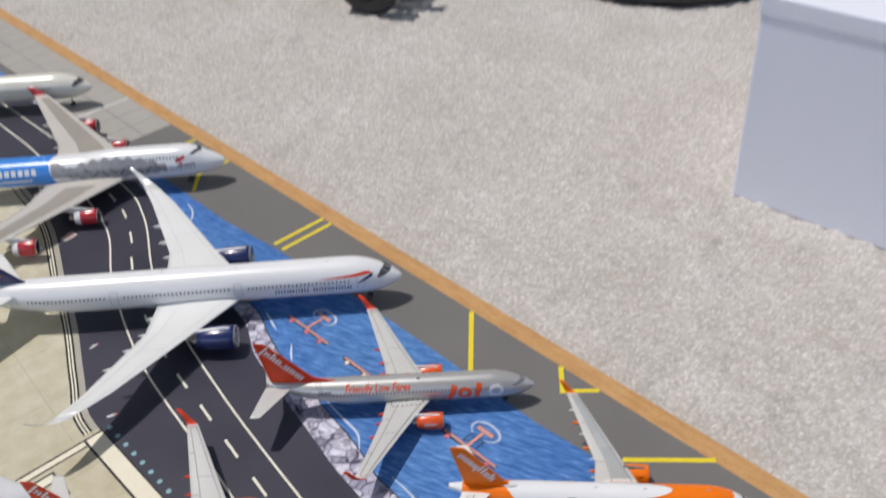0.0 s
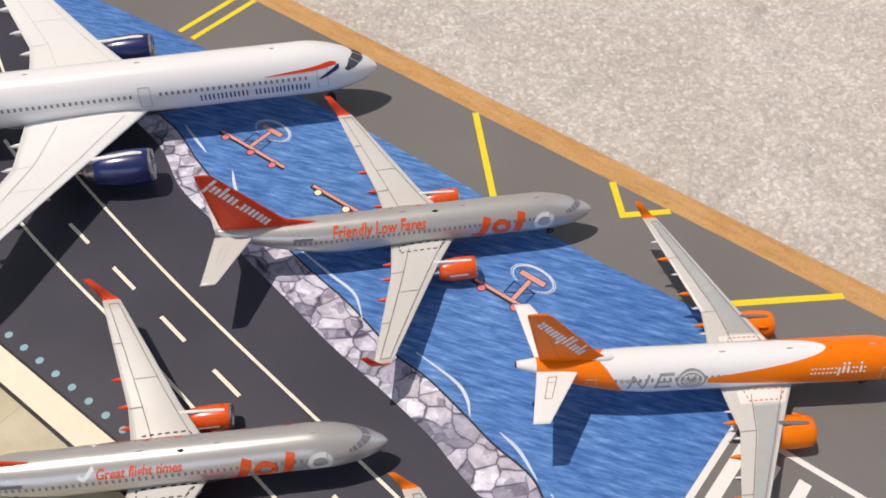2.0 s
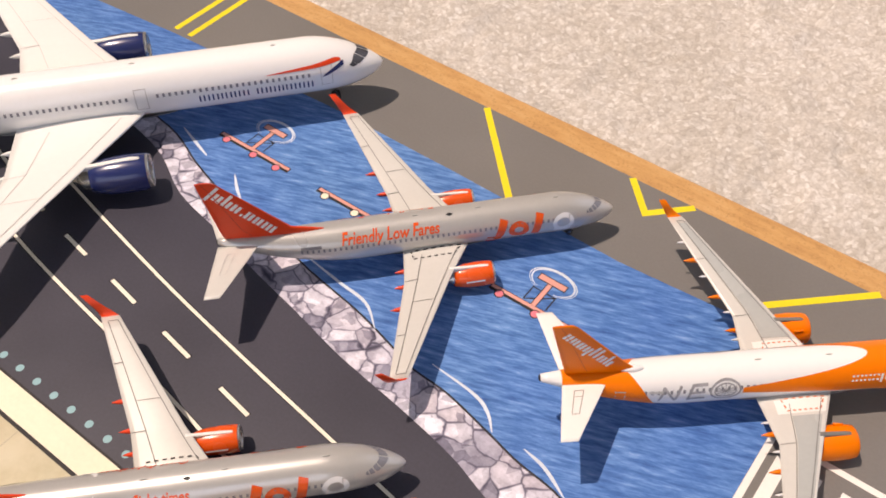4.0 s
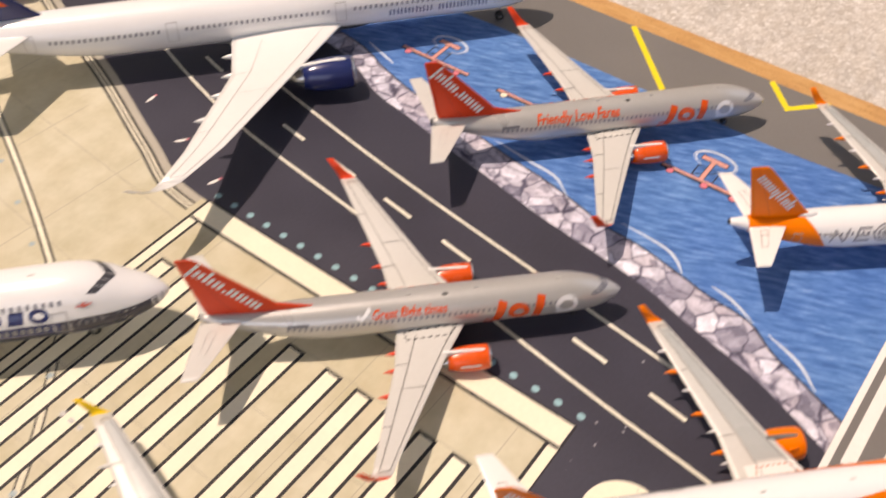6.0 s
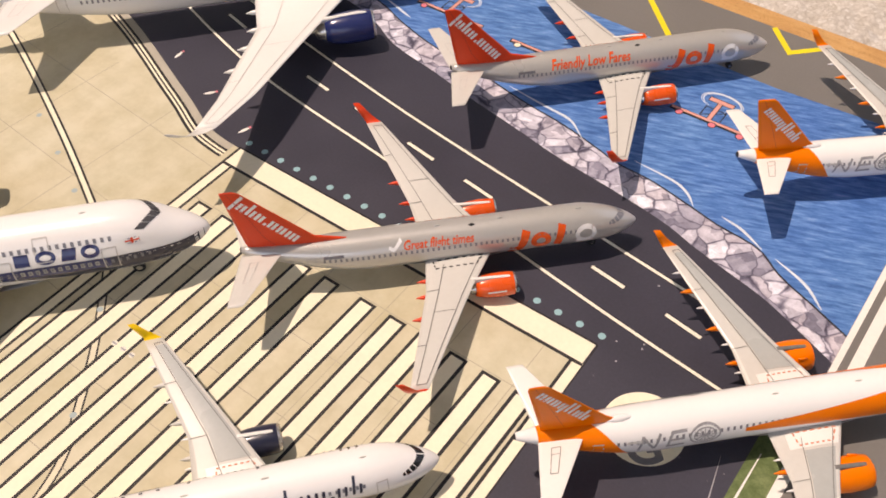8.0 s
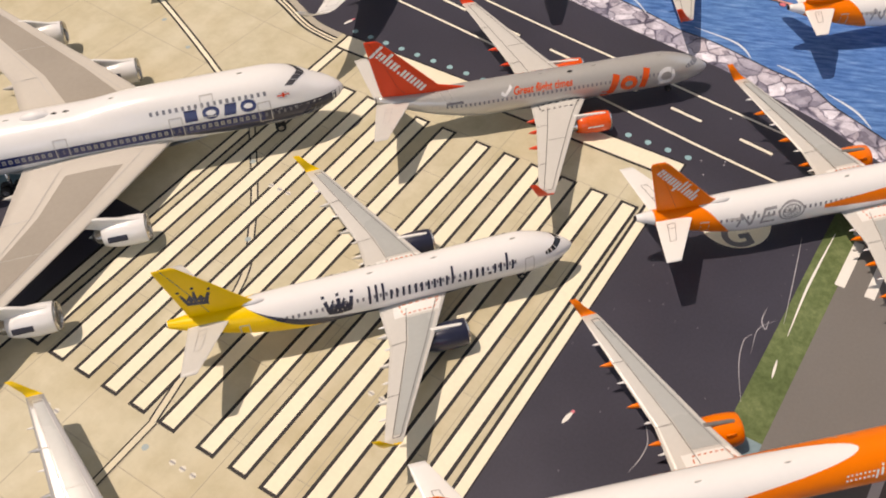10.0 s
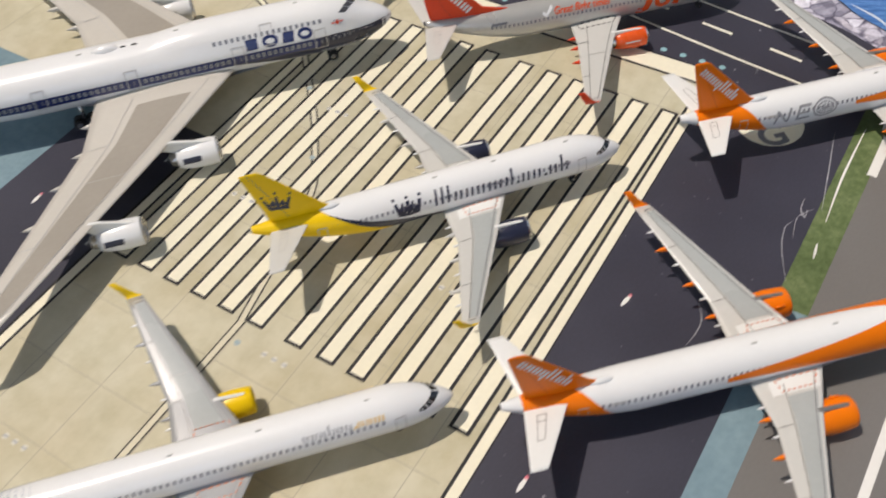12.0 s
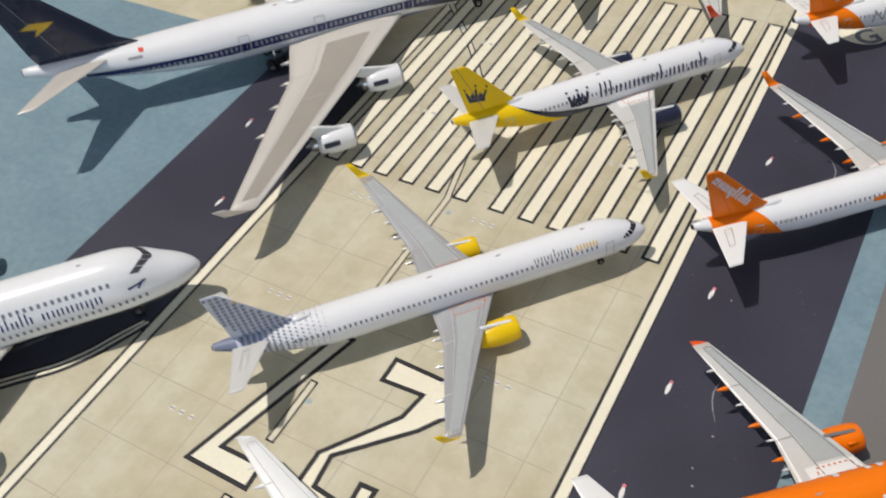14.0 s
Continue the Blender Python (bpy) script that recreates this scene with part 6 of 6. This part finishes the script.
# four-engined jumbo in white and navy with dark fin
boac = aircraft("model_jumbo_airliner", "jumbo", -89.4, -31.6, 47.6, "white model jumbo with navy cheat line and dark fin on concrete", wing="paint_wing_warm", winglet="paint_wing_warm", fin="navy_dark", stab="paint_wing_warm", engine="paint_white", panel="paint_taupe", lines="hairline",
                doors=((-14.6, 7.05, 1.3, 1.9),))
for d in (8.9, 18.2, 30.0, 40.0):
    for left in (False, True):
        part("door", stroke(boac.hull, [(-d - 0.65, 4.35), (-d - 0.65, 5.4), (-d - 0.65, 6.5), (-d + 0.65, 6.5), (-d + 0.65, 5.4), (-d + 0.65, 4.35)], 0.1, left, 0.05, closed=True), M["hairline"], boac.body, "thin pale door outline")
p = boac.hull.point(-32.0, 90)
part("spine_fairing", lathe([(-1.7, 0.05), (-0.9, 0.55), (0.2, 0.7), (1.2, 0.5), (1.9, 0.05)], (p.x / K, 0, p.z / K - 0.2), 16), M["paint_white"], boac.body, "white aerial fairing on the spine")
for d in (28.9, 30.1):
    p = boac.hull.point(-d, 86, 0.02)
    part("spine_vent", lathe([(-0.35, 0.03), (0.0, 0.14), (0.35, 0.03)], (p.x / K, p.y / K, p.z / K), 8), M["black"], boac.body)
for left in (False, True):
    part("registration_bar", quad(boac.hull, -53.5, 7.0, 1.8, 0.25, 0, left, 0.04, 2), M["grey"], boac.body)
    part("flag_shape", quad(boac.hull, -52.6, 7.55, 0.6, 0.32, 0, left, 0.04, 2), M["red"], boac.body, "small red flag shape")
for left in (False, True):
    h = boac.hull
    part("cheat_line", band(h, span(-60.0, -9.0, 40), lambda x_: 4.5 + 1.0 * clamp01((-x_ - 42) / 18), lambda x_: 5.65 + 0.6 * clamp01((-x_ - 44) / 16), left, 0.015), M["navy"], boac.body, "navy stripe along the windows")
    part("navy_chin", band(h, span(-9.2, -0.5, 16), lambda x_: max(2.75, h.section(x_)[2] + 0.25) if -x_ > 3 else h.section(x_)[2] + 0.2, lambda x_: 5.0 + 0.65 * clamp01((-x_) / 7.0), left, 0.015), M["navy_dark"], boac.body, "dark navy chin")
    part("navy_chin", band(h, span(-20.0, -9.0, 12), lambda x_: 2.75 + 2.0 * clamp01((-x_ - 9) / 11), 4.85, left, 0.013), M["navy_dark"], boac.body)
    named(boac, [quad(h, -16.55, 6.45, 1.3, 1.05, 0, left, 0.04, 5), stroke(h, ring_points(-14.45, 6.45, 0.72, 0.42, 22), 0.34, left, closed=True), quad(h, -12.4, 6.45, 1.25, 1.05, 0.25, left, 0.04, 5), stroke(h, ring_points(-10.5, 6.45, 0.66, 0.42, 22), 0.34, left, closed=True)], "navy", "bold navy block or ring")
    part("flag_shape", quad(h, -6.7, 6.75, 1.3, 0.5, 0, left, 0.03, 3), M["navy"], boac.body, "small red, white and blue flag shape")
    part("flag_bar", join([quad(h, -6.7, 6.75, 0.4, 0.5, 0, left, 0.045, 3), quad(h, -6.7, 6.75, 1.3, 0.24, 0, left, 0.045, 3), stroke(h, [(-7.35, 6.5), (-6.05, 7.0)], 0.14, left, 0.045), stroke(h, [(-7.35, 7.0), (-6.05, 6.5)], 0.14, left, 0.045)]), M["paint_white"], boac.body)
    part("flag_cross", join([quad(h, -6.7, 6.75, 0.22, 0.5, 0, left, 0.06, 3), quad(h, -6.7, 6.75, 1.3, 0.13, 0, left, 0.06, 3)]), M["red"], boac.body)
    for q in (10.2 + 0.66 * i for i in range(66)):
        if not any(abs(q - d) < 1.1 for d in (18.2, 30.0, 40.0)):
            part("window_surround", quad(h, -q, 5.15, 0.36, 0.5, 0, left, 0.03), M["paint_panel"], boac.body)
            part("cabin_window", quad(h, -q, 5.15, 0.2, 0.32, 0, left, 0.045), M["mid_grey"], boac.body)
for face in (-1, 1):
    part("fin_emblem", fin_patch(boac, [(-65.3, 13.1), (-63.9, 13.8), (-61.1, 13.4), (-62.3, 12.7), (-63.9, 11.9), (-63.3, 12.85)], face), M["ochre"], boac.fin_ob, "golden bird shape")
for side in (-1, 1):
    for key in ("engine", "engine2"):
        ex, ey, ez, el, ed = boac.k[key]
        rows = [[Vector((ex - 2.0 - 1.9 * i / 5, side * ey - ed / 2 * 1.04 * math.cos(radians(8 + 24 * j / 4)), ez + ed / 2 * 1.04 * math.sin(radians(8 + 24 * j / 4)))) * K for j in range(5)] for i in range(6)]
        part("cowl_plate", grid_bm(rows), M["navy_dark"], boac.base, "dark plate on the cowl")

# second jumbo: white over dark navy
ba = aircraft("model_jumbo_airliner", "jumbo", -105.0, -190.2, 47.5, "white model jumbo with near-black underside beside the runway", wing="paint_wing_warm", winglet="paint_wing_warm", fin="navy", stab="paint_wing_warm", engine="paint_silver", panel="paint_taupe", lines="hairline")
for left in (False, True):
    h = ba.hull
    part("navy_belly", band(h, span(-58, -0.7, 44), lambda x_: h.section(x_)[2] + 0.12, lambda x_: 4.05 + 0.9 * clamp01((-x_ - 42) / 18) - 0.3 * clamp01(1 + x_ / 6), left, 0.015), M["black"], ba.body, "very dark underside")
    named(ba, sign_shapes(h, -20.6, -9.3, 5.9, 1.05, "hiilidh-uiuuuyu", left, 0.0, 0.16), "navy", "row of navy bars")
    part("arrow_shape", join([stroke(h, [(-6.9, 6.3), (-6.1, 6.42), (-5.1, 6.62)], 0.2, left), stroke(h, [(-5.5, 6.52), (-6.0, 6.05)], 0.2, left)]), M["navy"], ba.body, "small navy arrow shape")

# third jumbo with crimson engines and a blue rear section
vir = aircraft("model_jumbo_airliner", "jumbo", -225.0, 127.3, 50.0, "white model jumbo with crimson engines and blue rear, nose on apron", body="paint_white", wing="paint_wing_warm", winglet="crimson", fin="blue", stab="paint_wing_warm", engine="crimson", engine_back="paint_white", panel="paint_taupe", lines="hairline")
part("blue_section", wrap(vir.hull, lambda a: -33.0 - 0.6 * math.sin(radians(a * 2)), -52.0, -25, 205, nx=14, na=40), M["blue"], vir.body, "bright blue rear section")
part("blue_wisp", wrap(vir.hull, lambda a: -30.4 + 1.2 * math.sin(radians(a * 5)), -33.2, 0, 60, nx=4, na=20), M["grey"], vir.body)
for left in (False, True):
    h = vir.hull
    edge_hi = lambda x_: 5.6 + 2.2 * math.sin(math.pi * clamp01((-x_ - 10.5) / 21)) ** 0.6 + 0.25 * math.sin(x_ * 2.7)
    edge_lo = lambda x_: 5.2 - 1.0 * math.sin(math.pi * clamp01((-x_ - 10.5) / 21)) ** 0.6 + 0.2 * math.sin(x_ * 3.1 + 1)
    part("grey_drawing", band(h, span(-31.2, -10.8, 40), edge_lo, edge_hi, left, 0.03, 8), M["grey"], vir.body, "large irregular grey drawn shape")
    part("grey_detail", join([stroke(h, [(-12 - 1.7 * i, 5.3 + 0.8 * math.sin(i * 1.9)), (-13.2 - 1.7 * i, 5.6 + 0.8 * math.cos(i * 2.3))], 0.35, left, 0.05) for i in range(11)]), M["mid_grey"], vir.body)
    named(vir, [quad(h, -36.5 - 1.3 * i, 6.4, 0.9, 1.0, 0, left, 0.06, 3) for i in range(8)] + [quad(h, -41, 4.9, 8.0, 0.35, 0, left, 0.06, 4)], "paint_white", "white name bar")
    part("figure_shape", join([stroke(h, [(-9.0, 6.6), (-8.0, 6.9), (-7.2, 7.2)], 0.7, left), stroke(h, [(-8.4, 6.3), (-7.6, 6.0)], 0.35, left)]), M["crimson"], vir.body, "small red drawn shape")
    part("label_bar", quad(h, -7.0, 5.75, 3.4, 0.3, 0, left, 0.04, 3), M["mid_grey"], vir.body)

# a further airliner in cream, nose towards the board's edge
aircraft("model_wide_airliner", "wide_a", -356.0, 121.5, 50.0, "cream white model airliner parked on the far apron", body="paint_cream", wing="paint_wing", fin="paint_cream", engine="paint_silver", lines="hairline")

# ---- things on the carpet ----
bm = box_bm(-0.0405, 0.26, 0.0, 0.22, 0, 0.101, 0.0018)
for v in bm.verts:
    v.co.z += FLOOR
card = tagged(part("cardboard_box", bm, M["box"], None, "white cardboard box standing on the carpet", smooth=False), category="box")
card.matrix_basis = Matrix.Translation((0.0005, 0.2960, 0)) @ Matrix.Rotation(radians(4.5), 4, "Z")
lid = box_bm(-0.0412, 0.2607, -0.0007, 0.2207, 0.0925 + FLOOR, 0.1018 + FLOOR, 0.0012)
part("lid", lid, M["box"], card, "shallow white lid", smooth=False)
# castor of a chair
castor = tagged(new("chair_castor"), "black plastic twin-wheel chair castor on the carpet", "castor")
castor.matrix_basis = pose(-0.362, 0.345, FLOOR, 0, 0, 25)
for dy in (-0.016, 0.016):
    part("wheel", join([wheel_bm(0, 0, 0.025 / K, 0.014 / K)]), M["dark"], castor).matrix_basis = Matrix.Translation((0, dy, 0))
part("hood", box_bm(-0.026, 0.02, -0.008, 0.008, 0.018, 0.055, 0.004), M["dark"], castor)
part("stem", rod((0, 0, 0.05 / K), (0, 0, 0.12 / K), 0.006 / K), M["metal"], castor, "steel stem")
# round foot of a stand farther off
foot = tagged(new("stand_base"), "dark round metal stand base on the carpet", "stand")
foot.matrix_basis = pose(-0.262, 0.548, FLOOR, 0, -90, 0)
part("foot_plate", lathe([(p / K, r / K) for p, r in ((0, 0.1), (-0.006, 0.104), (-0.014, 0.1), (-0.02, 0.085), (-0.03, 0.02))], (0, 0, 0), 40, caps=True), M["dark"], foot)
part("pole", lathe([(p / K, r / K) for p, r in ((-0.028, 0.02), (-0.04, 0.0125), (-1.1, 0.0125))], (0, 0, 0), 20, caps=True), M["metal"], foot, "steel pole")
